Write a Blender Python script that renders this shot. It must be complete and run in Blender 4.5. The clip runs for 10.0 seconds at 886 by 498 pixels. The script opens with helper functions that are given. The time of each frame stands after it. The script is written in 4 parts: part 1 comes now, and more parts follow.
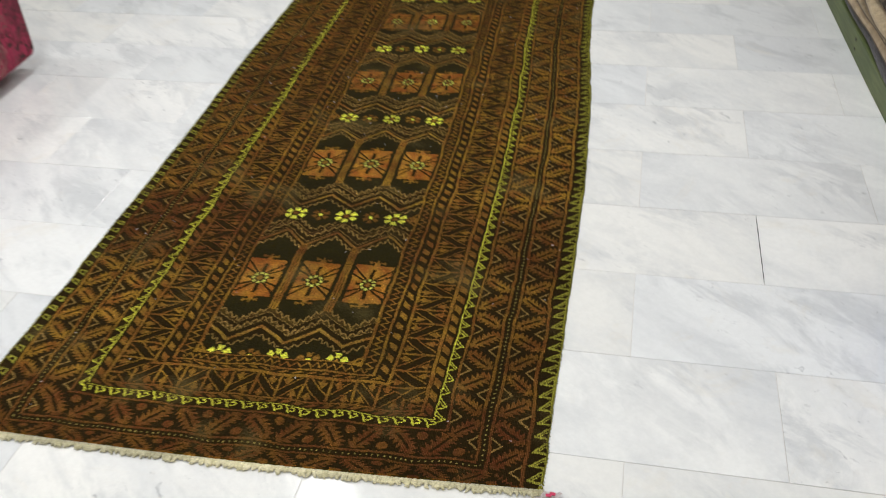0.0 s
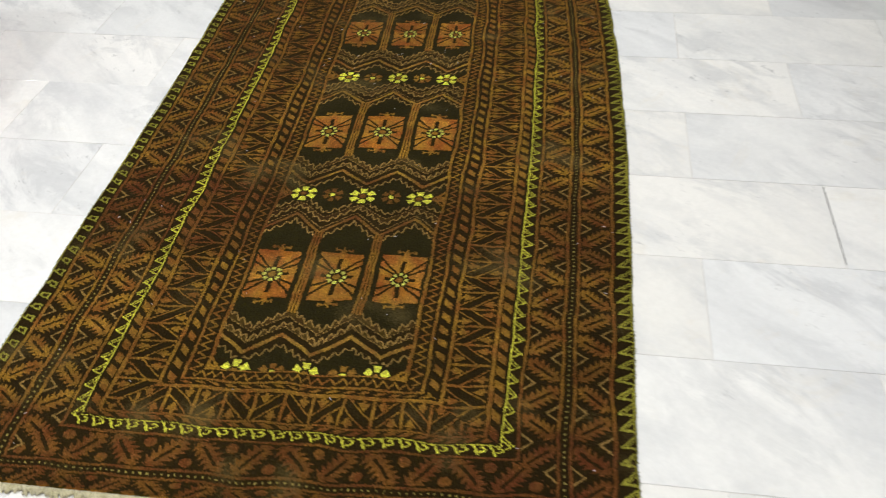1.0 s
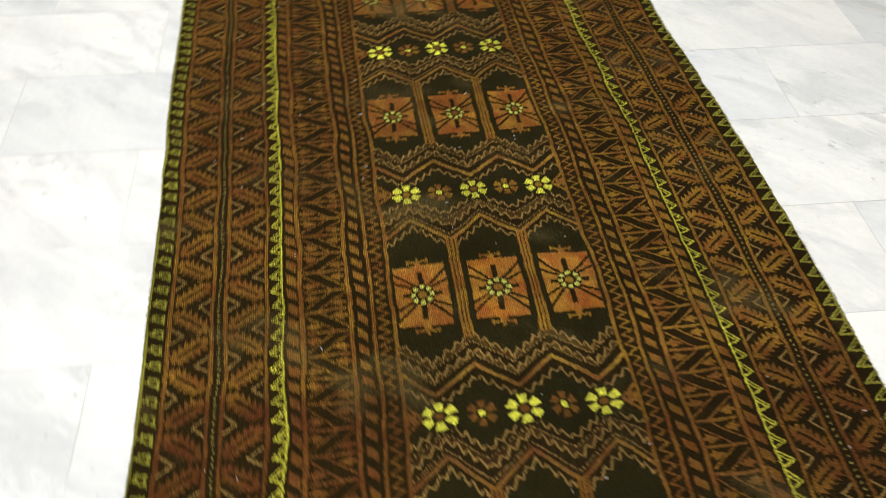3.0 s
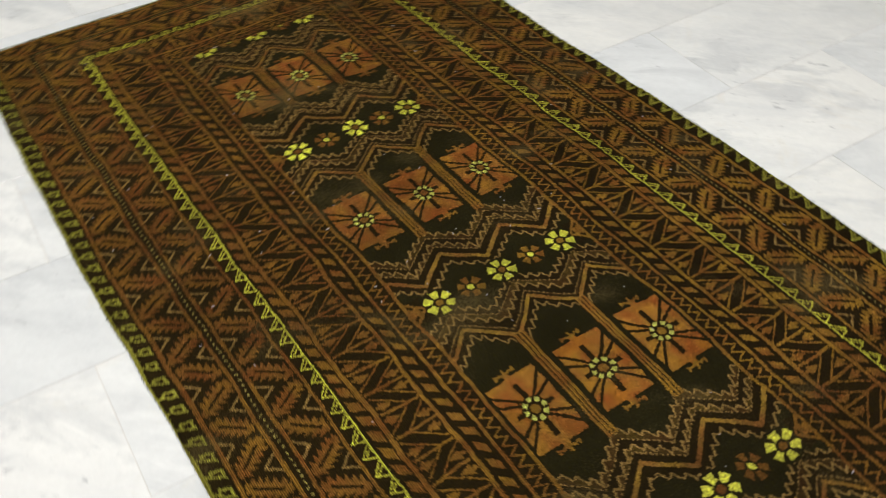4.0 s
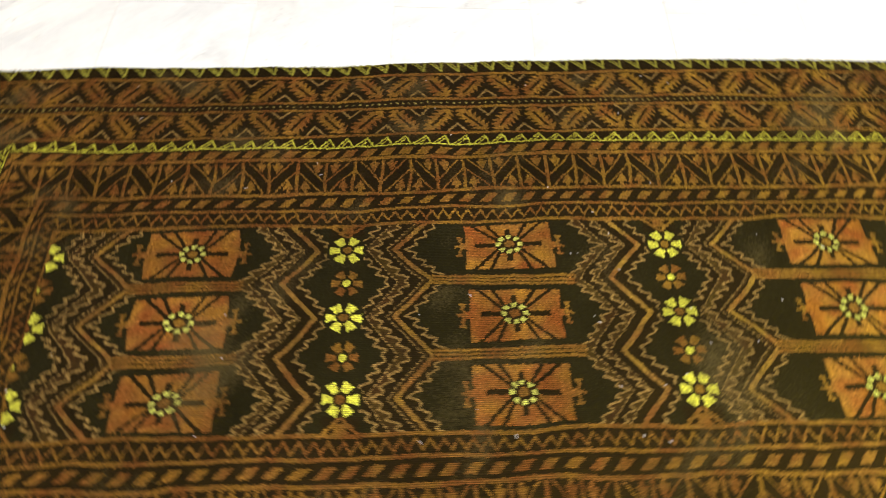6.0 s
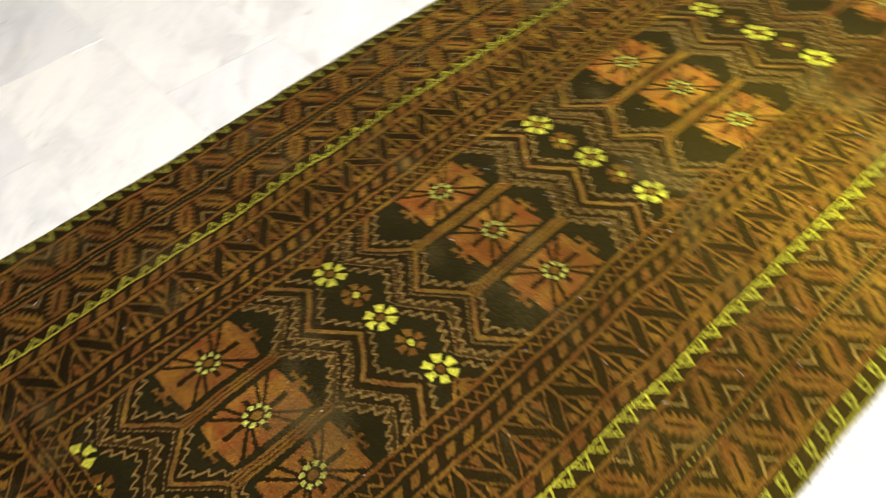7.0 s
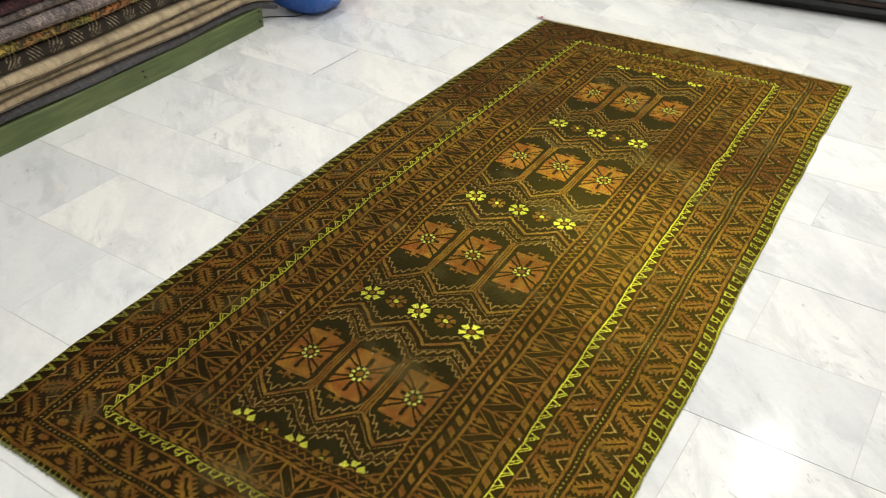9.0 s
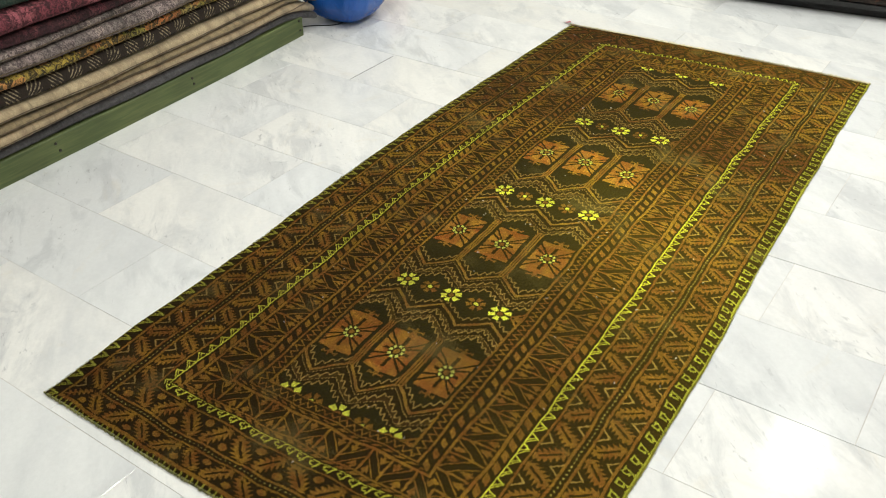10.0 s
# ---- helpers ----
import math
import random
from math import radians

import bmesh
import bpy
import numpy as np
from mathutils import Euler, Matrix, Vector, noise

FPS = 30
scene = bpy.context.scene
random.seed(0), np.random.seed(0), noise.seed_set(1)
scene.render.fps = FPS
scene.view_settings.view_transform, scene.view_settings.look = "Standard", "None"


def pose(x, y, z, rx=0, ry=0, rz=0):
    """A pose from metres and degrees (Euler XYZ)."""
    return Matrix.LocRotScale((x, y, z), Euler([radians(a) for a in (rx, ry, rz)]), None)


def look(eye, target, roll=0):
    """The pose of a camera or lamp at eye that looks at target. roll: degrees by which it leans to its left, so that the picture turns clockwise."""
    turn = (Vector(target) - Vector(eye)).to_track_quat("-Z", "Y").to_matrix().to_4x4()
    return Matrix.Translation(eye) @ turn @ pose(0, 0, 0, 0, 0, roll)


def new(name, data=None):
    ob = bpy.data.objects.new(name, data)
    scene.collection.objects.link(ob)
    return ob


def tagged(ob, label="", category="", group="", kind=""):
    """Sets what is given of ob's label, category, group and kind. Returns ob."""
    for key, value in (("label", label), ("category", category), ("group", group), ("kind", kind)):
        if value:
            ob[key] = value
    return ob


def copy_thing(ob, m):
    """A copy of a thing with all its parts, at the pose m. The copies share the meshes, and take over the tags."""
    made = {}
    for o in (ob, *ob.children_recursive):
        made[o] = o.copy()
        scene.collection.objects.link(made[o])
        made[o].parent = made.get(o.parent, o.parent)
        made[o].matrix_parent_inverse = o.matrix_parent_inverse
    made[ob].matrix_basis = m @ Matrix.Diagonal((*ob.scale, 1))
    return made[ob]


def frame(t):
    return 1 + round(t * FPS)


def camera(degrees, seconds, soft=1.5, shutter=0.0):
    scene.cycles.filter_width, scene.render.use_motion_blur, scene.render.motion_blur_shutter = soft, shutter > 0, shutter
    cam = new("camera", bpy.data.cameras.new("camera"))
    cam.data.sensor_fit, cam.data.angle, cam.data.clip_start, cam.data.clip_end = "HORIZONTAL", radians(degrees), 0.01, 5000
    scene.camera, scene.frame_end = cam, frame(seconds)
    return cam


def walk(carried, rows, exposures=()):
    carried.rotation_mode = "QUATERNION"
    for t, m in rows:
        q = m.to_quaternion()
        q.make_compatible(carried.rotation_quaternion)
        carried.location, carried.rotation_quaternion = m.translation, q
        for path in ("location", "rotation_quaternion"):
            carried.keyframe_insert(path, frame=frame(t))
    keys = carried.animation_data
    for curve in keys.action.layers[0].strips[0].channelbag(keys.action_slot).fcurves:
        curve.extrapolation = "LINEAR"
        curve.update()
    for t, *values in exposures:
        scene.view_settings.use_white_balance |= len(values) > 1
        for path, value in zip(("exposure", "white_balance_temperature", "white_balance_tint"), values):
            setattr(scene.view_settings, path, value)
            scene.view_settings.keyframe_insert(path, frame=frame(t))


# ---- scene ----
cam = camera(53.1, 10.0, 1.0, 0.55)
PATH = [
    (0, (0.678, -1.134, 1.365), (0.348, 0.44, 0.176), -3.5),
    (0.5, (0.566, -0.977, 1.295), (0.344, 0.562, 0.037), -2.6),
    (1, (0.419, -0.869, 1.289), (0.219, 0.633, -0.016), -2.3),
    (1.5, (0.318, -0.66, 1.251), (0.103, 0.766, -0.135), -2.0),
    (2, (0.186, -0.437, 1.228), (-0.018, 0.95, -0.198), -0.1),
    (2.5, (-0.045, -0.235, 1.212), (-0.081, 1.184, -0.198), 2.4),
    (3, (-0.269, -0.033, 1.248), (-0.051, 1.356, -0.174), 1.4),
    (3.2, (-0.356, 0.074, 1.219), (-0.038, 1.444, -0.203), 0.6),
    (4.3, (-0.796, 0.581, 1.215), (0.143, 1.613, -0.217), -1.7),
    (4.5, (-0.813, 0.683, 1.213), (0.205, 1.578, -0.258), -1.6),
    (5, (-0.846, 1.064, 1.164), (0.286, 1.726, -0.346), -0.6),
    (5.5, (-0.804, 1.421, 1.171), (0.4, 1.823, -0.374), -1.4),
    (5.7, (-0.81, 1.58, 1.175), (0.436, 1.771, -0.378), 1.3),
    (6.8, (-0.737, 2.284, 1.17), (0.381, 1.624, -0.352), -4.7),
    (7, (-0.782, 2.403, 1.162), (0.263, 1.543, -0.31), -5.3),
    (7.5, (-0.81, 2.6, 1.192), (0.015, 1.496, -0.257), -6.1),
    (8, (-0.882, 2.89, 1.254), (-0.102, 1.622, -0.082), -5.4),
    (8.5, (-0.864, 3.149, 1.302), (-0.065, 1.802, 0.058), -1.6),
    (9, (-0.899, 3.326, 1.36), (-0.065, 1.913, 0.216), 0.8),
    (9.5, (-0.972, 3.424, 1.408), (-0.059, 2.039, 0.291), -0.8),
    (10, (-0.993, 3.459, 1.409), (-0.086, 2.079, 0.281), -1.1),
]
EXPOSURES = [(0.0, -0.1, 6350, 9), (0.5, -0.08, 6350, 9), (1.0, 0.05, 6430, 9), (1.5, 0.0, 6500, 9), (2.0, 0.03, 6500, 9), (2.5, -0.55, 6500, 9), (3.0, 0.2, 6500, 8), (3.2, 0.25, 6500, 8), (4.5, -0.15, 6500, 9), (5.0, 0.56, 6760, 11), (5.7, 0.60, 6760, 11), (6.8, 0.50, 6900, 12), (7.0, 0.40, 6900, 12), (7.5, -0.20, 6680, 11), (8.0, -0.24, 6600, 9), (8.5, -0.02, 6680, 8), (10.0, 0.10, 6660, 4)]
walk(cam, [(t, look(eye, target, roll)) for t, eye, target, roll in PATH], EXPOSURES)

# ---------- light ----------
# first two set by their floor reflections; the other five are unseen fill, added
LAMPS = [(-0.72, -0.88), (-0.68, 0.14), (-0.72, 1.9), (1.3, -1.5), (1.0, 1.3), (-2.9, 1.2), (0.1, 3.5)]
CEILING = 2.75
FLOOR_Z = -0.008
world = bpy.data.worlds.new("world")
world.use_nodes = True
world.node_tree.nodes["Background"].inputs[0].default_value = (0.9, 0.95, 1.0, 1)
world.node_tree.nodes["Background"].inputs[1].default_value = 0.05
scene.world = world
for lx, ly in LAMPS:
    data = bpy.data.lights.new("lamp_light", "AREA")
    data.shape, data.size, data.energy, data.color = "DISK", 0.17, 18.4, (1.0, 0.985, 0.95)
    data.spread = radians(170)
    lamp = new("lamp_light", data)
    lamp.location = (lx, ly, CEILING - 0.012)


# ---------- helpers ----------
def mesh_object(name, bm, material, parent=None, label=""):
    me = bpy.data.meshes.new(name)
    bm.to_mesh(me)
    bm.free()
    me.materials.append(material)
    ob = new(name, me)
    if parent is not None:
        ob.parent = parent
    if label:
        ob["label"] = label
    return ob


def part(name, bm, material, parent, label=""):
    return mesh_object(name, bm, material, parent, label)


def smooth(ob):
    for p in ob.data.polygons:
        p.use_smooth = True
    return ob


def box(bm, x0, x1, y0, y1, z0, z1, bevel=0.0):
    vs = [bm.verts.new((x, y, z)) for z in (z0, z1) for x, y in ((x0, y0), (x1, y0), (x1, y1), (x0, y1))]
    for f in ((3, 2, 1, 0), (4, 5, 6, 7), (0, 1, 5, 4), (1, 2, 6, 5), (2, 3, 7, 6), (3, 0, 4, 7)):
        bm.faces.new([vs[i] for i in f])
    if bevel:
        bmesh.ops.bevel(bm, geom=list({e for v in vs for e in v.link_edges}), offset=bevel, segments=2, affect="EDGES", profile=0.6)
    return bm


class Nodes:
    """Short hand for node materials."""

    def __init__(self, name, rough=0.6, metal=0.0):
        self.material = bpy.data.materials.new(name)
        self.material.use_nodes = True
        self.tree = self.material.node_tree
        self.bsdf = self.tree.nodes["Principled BSDF"]
        self.bsdf.inputs["Roughness"].default_value = rough
        self.bsdf.inputs["Metallic"].default_value = metal

    def node(self, kind, **inputs):
        n = self.tree.nodes.new(kind)
        for key, value in inputs.items():
            self.feed(n.inputs[key.replace("_", " ")], value)
        return n

    def feed(self, socket, value):
        if isinstance(value, bpy.types.NodeSocket):
            self.tree.links.new(value, socket)
        else:
            socket.default_value = value

    def coords(self, scale=(1, 1, 1), turn=0.0, shift=None):
        m = self.node("ShaderNodeMapping", Vector=self.node("ShaderNodeTexCoord").outputs["Object"])
        m.inputs["Scale"].default_value = scale
        m.inputs["Rotation"].default_value = (0, 0, radians(turn))
        if shift is not None:
            self.tree.links.new(shift, m.inputs["Location"])
        return m.outputs[0]

    def noise(self, vector, scale, detail=4, rough=0.55, bend=0.0):
        return self.node("ShaderNodeTexNoise", Vector=vector, Scale=scale, Detail=detail, Roughness=rough, Distortion=bend).outputs["Fac"]

    def ramp(self, value, *stops):
        n = self.node("ShaderNodeValToRGB", Fac=value)
        while len(n.color_ramp.elements) < len(stops):
            n.color_ramp.elements.new(0.5)
        for e, (at, colour) in zip(n.color_ramp.elements, stops):
            e.position = at
            e.color = (*colour, 1) if isinstance(colour, tuple) else (colour, colour, colour, 1)
        return n.outputs[0]

    def mix(self, fac, a, b, kind="MIX"):
        n = self.tree.nodes.new("ShaderNodeMix")
        n.data_type, n.blend_type = "RGBA", kind
        for socket, value in ((n.inputs[0], fac), (n.inputs[6], a), (n.inputs[7], b)):
            self.feed(socket, (*value, 1) if isinstance(value, tuple) and len(value) == 3 else value)
        return n.outputs[2]

    def bump(self, height, strength=0.3, distance=0.002):
        b = self.node("ShaderNodeBump", Height=height, Strength=strength, Distance=distance)
        self.tree.links.new(b.outputs[0], self.bsdf.inputs["Normal"])

    def done(self, colour):
        self.feed(self.bsdf.inputs["Base Color"], (*colour, 1) if isinstance(colour, tuple) else colour)
        return self.material


# ---------- materials ----------
def marble():
    n = Nodes("white_marble", 0.17)
    info = n.node("ShaderNodeObjectInfo").outputs["Random"]
    jump = n.node("ShaderNodeCombineXYZ", X=n.node("ShaderNodeMath", Value=info).outputs[0], Y=info, Z=info)
    big = n.node("ShaderNodeVectorMath", Vector=jump.outputs[0])
    big.operation = "SCALE"
    big.inputs["Scale"].default_value = 23.0
    at = n.coords((1, 1, 1), 0, big.outputs[0])
    slanted = n.node("ShaderNodeMapping", Vector=at)
    slanted.inputs["Rotation"].default_value = (0, 0, radians(42))
    streak = n.node("ShaderNodeMapping", Vector=slanted.outputs[0])
    streak.inputs["Scale"].default_value = (1.0, 2.5, 1)
    cloud = n.noise(streak.outputs[0], 1.5, 7, 0.66, 0.5)
    vein = n.noise(streak.outputs[0], 3.8, 7, 0.66, 0.6)
    fleck = n.noise(streak.outputs[0], 24, 4, 0.66, 0.6)
    grain = n.noise(at, 70, 3, 0.7)
    patch = n.noise(at, 2.6, 4, 0.6)
    tone = n.ramp(info, (0.0, (0.785, 0.78, 0.76)), (0.22, (0.855, 0.855, 0.85)), (0.42, (0.825, 0.815, 0.79)), (0.58, (0.785, 0.80, 0.82)), (0.75, (0.845, 0.845, 0.835)), (0.9, (0.81, 0.82, 0.825)), (1.0, (0.71, 0.725, 0.745)))
    c = n.mix(n.ramp(cloud, (0.42, 0.0), (0.66, 0.70)), tone, (0.63, 0.645, 0.67))
    lit = n.ramp(patch, (0.40, 0.12), (0.60, 1.0))
    c = n.mix(n.mix(1.0, n.ramp(vein, (0.48, 0.0), (0.60, 0.62), (0.74, 0.25)), lit, "MULTIPLY"), c, (0.54, 0.555, 0.58))
    sparse = n.mix(1.0, n.ramp(fleck, (0.62, 0.0), (0.73, 0.75)), n.ramp(patch, (0.47, 0.0), (0.57, 1.0)), "MULTIPLY")
    c = n.mix(sparse, c, (0.38, 0.39, 0.41))
    rust = n.noise(at, 3.3, 5, 0.7, 1.5)
    c = n.mix(n.ramp(rust, (0.58, 0.0), (0.74, 0.30)), c, (0.70, 0.635, 0.52))
    c = n.mix(1.0, c, n.ramp(grain, (0.3, 0.965), (0.7, 1.02)), "MULTIPLY")
    n.bsdf.inputs["Specular IOR Level"].default_value = 0.24
    wear = n.noise(at, 9, 4)
    n.feed(n.bsdf.inputs["Roughness"], n.ramp(wear, (0.3, 0.09), (0.7, 0.16)))
    n.bump(n.noise(at, 40, 2), 0.03, 0.001)
    return n.done(c)


def grout():
    n = Nodes("grout", 0.85)
    v = n.noise(n.coords(), 2.6, 5)
    return n.done(n.ramp(v, (0.33, (0.40, 0.39, 0.38)), (0.43, (0.64, 0.61, 0.59)), (0.7, (0.74, 0.73, 0.71))))


def plaster(name, colour):
    n = Nodes(name, 0.8)
    v = n.noise(n.coords(), 2.5, 5)
    n.bump(n.noise(n.coords(), 90, 3), 0.1, 0.001)
    return n.done(n.mix(v, colour, tuple(0.88 * c for c in colour)))


def pile_yarn():
    """Hand-knotted wool: the dye of each knot, fibre grain across it and a silky gloss."""
    n = Nodes("knotted_wool", 0.66)
    at = n.coords()
    dye = n.node("ShaderNodeAttribute")
    dye.attribute_name = "dye"
    fibre = n.noise(n.coords((900, 260, 300)), 1.0, 2, 0.6)
    dirt = n.noise(at, 5.0, 5, 0.6)
    c = n.mix(1.0, dye.outputs["Color"], n.ramp(fibre, (0.25, 0.55), (0.75, 1.35)), "MULTIPLY")
    c = n.mix(1.0, c, n.ramp(dirt, (0.3, 0.82), (0.7, 1.12)), "MULTIPLY")
    rib = n.node("ShaderNodeTexWave", Vector=at, Scale=0.3142 / 0.0034, Distortion=0.6, Detail=1.0)
    n.bump(n.mix(0.5, rib.outputs["Fac"], fibre), 0.55, 0.0015)
    n.bsdf.inputs["Specular IOR Level"].default_value = 0.045
    # the pile leans towards one end, so its lustre shows from that side
    lean = n.node("ShaderNodeVectorMath", Vector=n.node("ShaderNodeNewGeometry").outputs["Normal"])
    lean.operation = "ADD"
    lean.inputs[1].default_value = (0.16, 0.52, 0.0)
    unit = n.node("ShaderNodeVectorMath", Vector=lean.outputs[0])
    unit.operation = "NORMALIZE"
    shine = n.mix(0.76, (0.66, 0.46, 0.040), n.mix(1.0, c, (5.4, 6.8, 2.3), "MULTIPLY"))
    lustre = n.node("ShaderNodeBsdfAnisotropic", Color=shine, Roughness=0.40, Normal=unit.outputs[0])
    both = n.node("ShaderNodeMixShader", Fac=0.18)
    out = n.tree.nodes["Material Output"]
    n.tree.links.new(n.bsdf.outputs[0], both.inputs[1])
    n.tree.links.new(lustre.outputs[0], both.inputs[2])
    n.tree.links.new(both.outputs[0], out.inputs["Surface"])
    return n.done(c)


def woven(name, a, b, scale=60, rough=0.9, stretch=(1, 1, 1)):
    """Cloth in two mixed tones with a weave in its relief."""
    n = Nodes(name, rough)
    at = n.coords(stretch)
    v = n.noise(at, scale, 5, 0.65, 0.4)
    w = n.noise(n.coords(), 4, 4)
    c = n.mix(n.ramp(v, (0.4, 0.0), (0.6, 1.0)), a, b)
    c = n.mix(1.0, c, n.ramp(w, (0.3, 0.75), (0.7, 1.15)), "MULTIPLY")
    weave = n.noise(n.coords((1, 2.5, 1)), 190, 3, 0.7)
    c = n.mix(1.0, c, n.ramp(weave, (0.3, 0.68), (0.7, 1.25)), "MULTIPLY")
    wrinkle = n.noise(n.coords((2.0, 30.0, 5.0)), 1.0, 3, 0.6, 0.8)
    # shade in the wrinkle hollows is put into the colour as well as the relief
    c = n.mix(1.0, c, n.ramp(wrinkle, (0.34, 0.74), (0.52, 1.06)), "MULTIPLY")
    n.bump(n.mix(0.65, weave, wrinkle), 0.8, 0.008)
    n.bsdf.inputs["Sheen Weight"].default_value = 0.15
    return n.done(c)


def floral(name, ground, colours, cell=22):
    """Carpet pile with crowded woven blossoms, broken up by the knots."""
    n = Nodes(name, 0.9)
    at = n.coords((1, 1, 1))
    cells = n.node("ShaderNodeTexVoronoi", Vector=at, Scale=cell, Randomness=0.9)
    pick = n.node("ShaderNodeSeparateColor", Color=cells.outputs["Color"])
    blossom = n.ramp(pick.outputs[0], *[(i / max(1, len(colours) - 1) * 0.98, c) for i, c in enumerate(colours)])
    petals = n.noise(at, cell * 3.0, 4, 0.7, 1.5)
    mask = n.ramp(petals, (0.47, 0.0), (0.53, 1.0))
    c = n.mix(mask, ground, blossom)
    knots = n.noise(n.coords((1, 2.2, 1)), 210, 2, 0.7)
    c = n.mix(1.0, c, n.ramp(knots, (0.3, 0.5), (0.7, 1.5)), "MULTIPLY")
    c = n.mix(1.0, c, n.ramp(n.noise(n.coords(), 7, 4), (0.3, 0.65), (0.7, 1.3)), "MULTIPLY")
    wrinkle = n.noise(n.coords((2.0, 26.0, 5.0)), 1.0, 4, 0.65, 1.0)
    # darkens the colour in the wrinkles' hollows, as painted shade over the bump
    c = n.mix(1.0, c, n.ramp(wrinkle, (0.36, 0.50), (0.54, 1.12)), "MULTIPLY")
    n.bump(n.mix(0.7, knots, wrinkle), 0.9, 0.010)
    return n.done(c)


def zigzag_kilim(name, ground, mark):
    """Flat-woven kilim whose pale slanted bars lean by turns."""
    n = Nodes(name, 0.9)
    axes = n.node("ShaderNodeSeparateXYZ", Vector=n.coords())

    def math(kind, a, b=0.0):
        m = n.tree.nodes.new("ShaderNodeMath")
        m.operation = kind
        n.feed(m.inputs[0], a)
        n.feed(m.inputs[1], b)
        return m.outputs[0]

    swing = math("PINGPONG", axes.outputs["Y"], 0.080)
    slope = math("SUBTRACT", math("MULTIPLY", swing, 1.1), axes.outputs["Z"])
    bands = math("LESS_THAN", math("PINGPONG", math("ADD", slope, 0.5), 0.0085), 0.0034)
    near = math("LESS_THAN", math("ABSOLUTE", math("SUBTRACT", swing, 0.040)), 0.026)
    marks = math("MULTIPLY", math("MULTIPLY", bands, near), n.ramp(n.noise(n.coords(), 120, 2), (0.42, 0.1), (0.55, 1.0)))
    knots = n.noise(n.coords((1, 2, 1)), 200, 2)
    n.bump(knots, 0.5, 0.003)
    c = n.mix(marks, ground, mark)
    return n.done(n.mix(1.0, c, n.ramp(knots, (0.3, 0.6), (0.7, 1.4)), "MULTIPLY"))


def painted_wood(name, colour, worn):
    n = Nodes(name, 0.55)
    grain = n.noise(n.coords((9, 0.8, 14)), 6, 6, 0.6, 0.8)
    knot = n.node("ShaderNodeTexVoronoi", Vector=n.coords((1, 0.6, 1)), Scale=4.5)
    c = n.mix(n.ramp(grain, (0.42, 0.0), (0.62, 0.75)), colour, worn)
    c = n.mix(n.ramp(knot.outputs["Distance"], (0.03, 0.9), (0.09, 0.0)), c, (0.03, 0.025, 0.01))
    c = n.mix(1.0, c, n.ramp(n.noise(n.coords(), 3, 3), (0.3, 0.75), (0.7, 1.15)), "MULTIPLY")
    n.bump(grain, 0.3, 0.001)
    return n.done(c)


def plain(name, colour, rough=0.5, metal=0.0, amount=0.15, scale=30):
    n = Nodes(name, rough, metal)
    v = n.noise(n.coords(), scale, 4)
    n.bump(v, 0.08, 0.001)
    return n.done(n.mix(n.ramp(v, (0.3, 0.0), (0.7, 1.0)), tuple(c * (1 - amount) for c in colour), tuple(c * (1 + amount) for c in colour)))


def glowing(name, colour, strength):
    n = Nodes(name, 0.4)
    n.bsdf.inputs["Emission Color"].default_value = (*colour, 1)
    n.bsdf.inputs["Emission Strength"].default_value = strength
    return n.done((0.9, 0.9, 0.9))


MARBLE, GROUT = marble(), grout()
WALL, CEIL = plaster("wall_paint", (0.72, 0.71, 0.68)), plaster("ceiling_paint", (0.8, 0.8, 0.79))
YARN = pile_yarn()
CREAM_YARN = woven("cream_fringe_yarn", (0.74, 0.68, 0.46), (0.60, 0.55, 0.33), 60)
DARK_YARN = woven("olive_edge_yarn", (0.10, 0.11, 0.02), (0.30, 0.28, 0.07), 140)

# ---------- the room ----------
X0, X1, Y0, Y1 = -3.6, 2.75, -2.3, 5.6
TILT = -2.1
TILE_L, TILE_W = 0.61, 0.2985
floor = tagged(new("floor"), "white grey-veined marble tile floor in running bond", "floor", kind="structure")
bm = bmesh.new()
box(bm, X0 - 0.2, X1 + 0.2, Y0 - 0.2, Y1 + 0.2, FLOOR_Z - 0.12, FLOOR_Z - 0.0013)
part("grout_bed", bm, GROUT, floor, "grey grout between the tiles")


def wall(name, x0, x1, y0, y1):
    bm = bmesh.new()
    box(bm, x0, x1, y0, y1, FLOOR_Z, CEILING)
    tagged(mesh_object(name, bm, WALL), "plain off-white painted shop wall", "wall", kind="structure")


wall("wall_east", X1, X1 + 0.15, Y0, Y1)
wall("wall_west", X0 - 0.15, X0, Y0, Y1)
wall("wall_south", X0 - 0.15, X1 + 0.15, Y0 - 0.15, Y0)
wall("wall_north", X0 - 0.15, X1 + 0.15, Y1, Y1 + 0.15)
bm = bmesh.new()
box(bm, X0 - 0.15, X1 + 0.15, Y0 - 0.15, Y1 + 0.15, CEILING + 0.004, CEILING + 0.15)
tagged(mesh_object("ceiling", bm, CEIL), "plain white painted ceiling", "ceiling", kind="structure")

LAMP_RIM, LAMP_GLASS = plain("lamp_rim_white", (0.8, 0.8, 0.8), 0.4), glowing("lamp_glass", (1.0, 0.97, 0.9), 6.0)


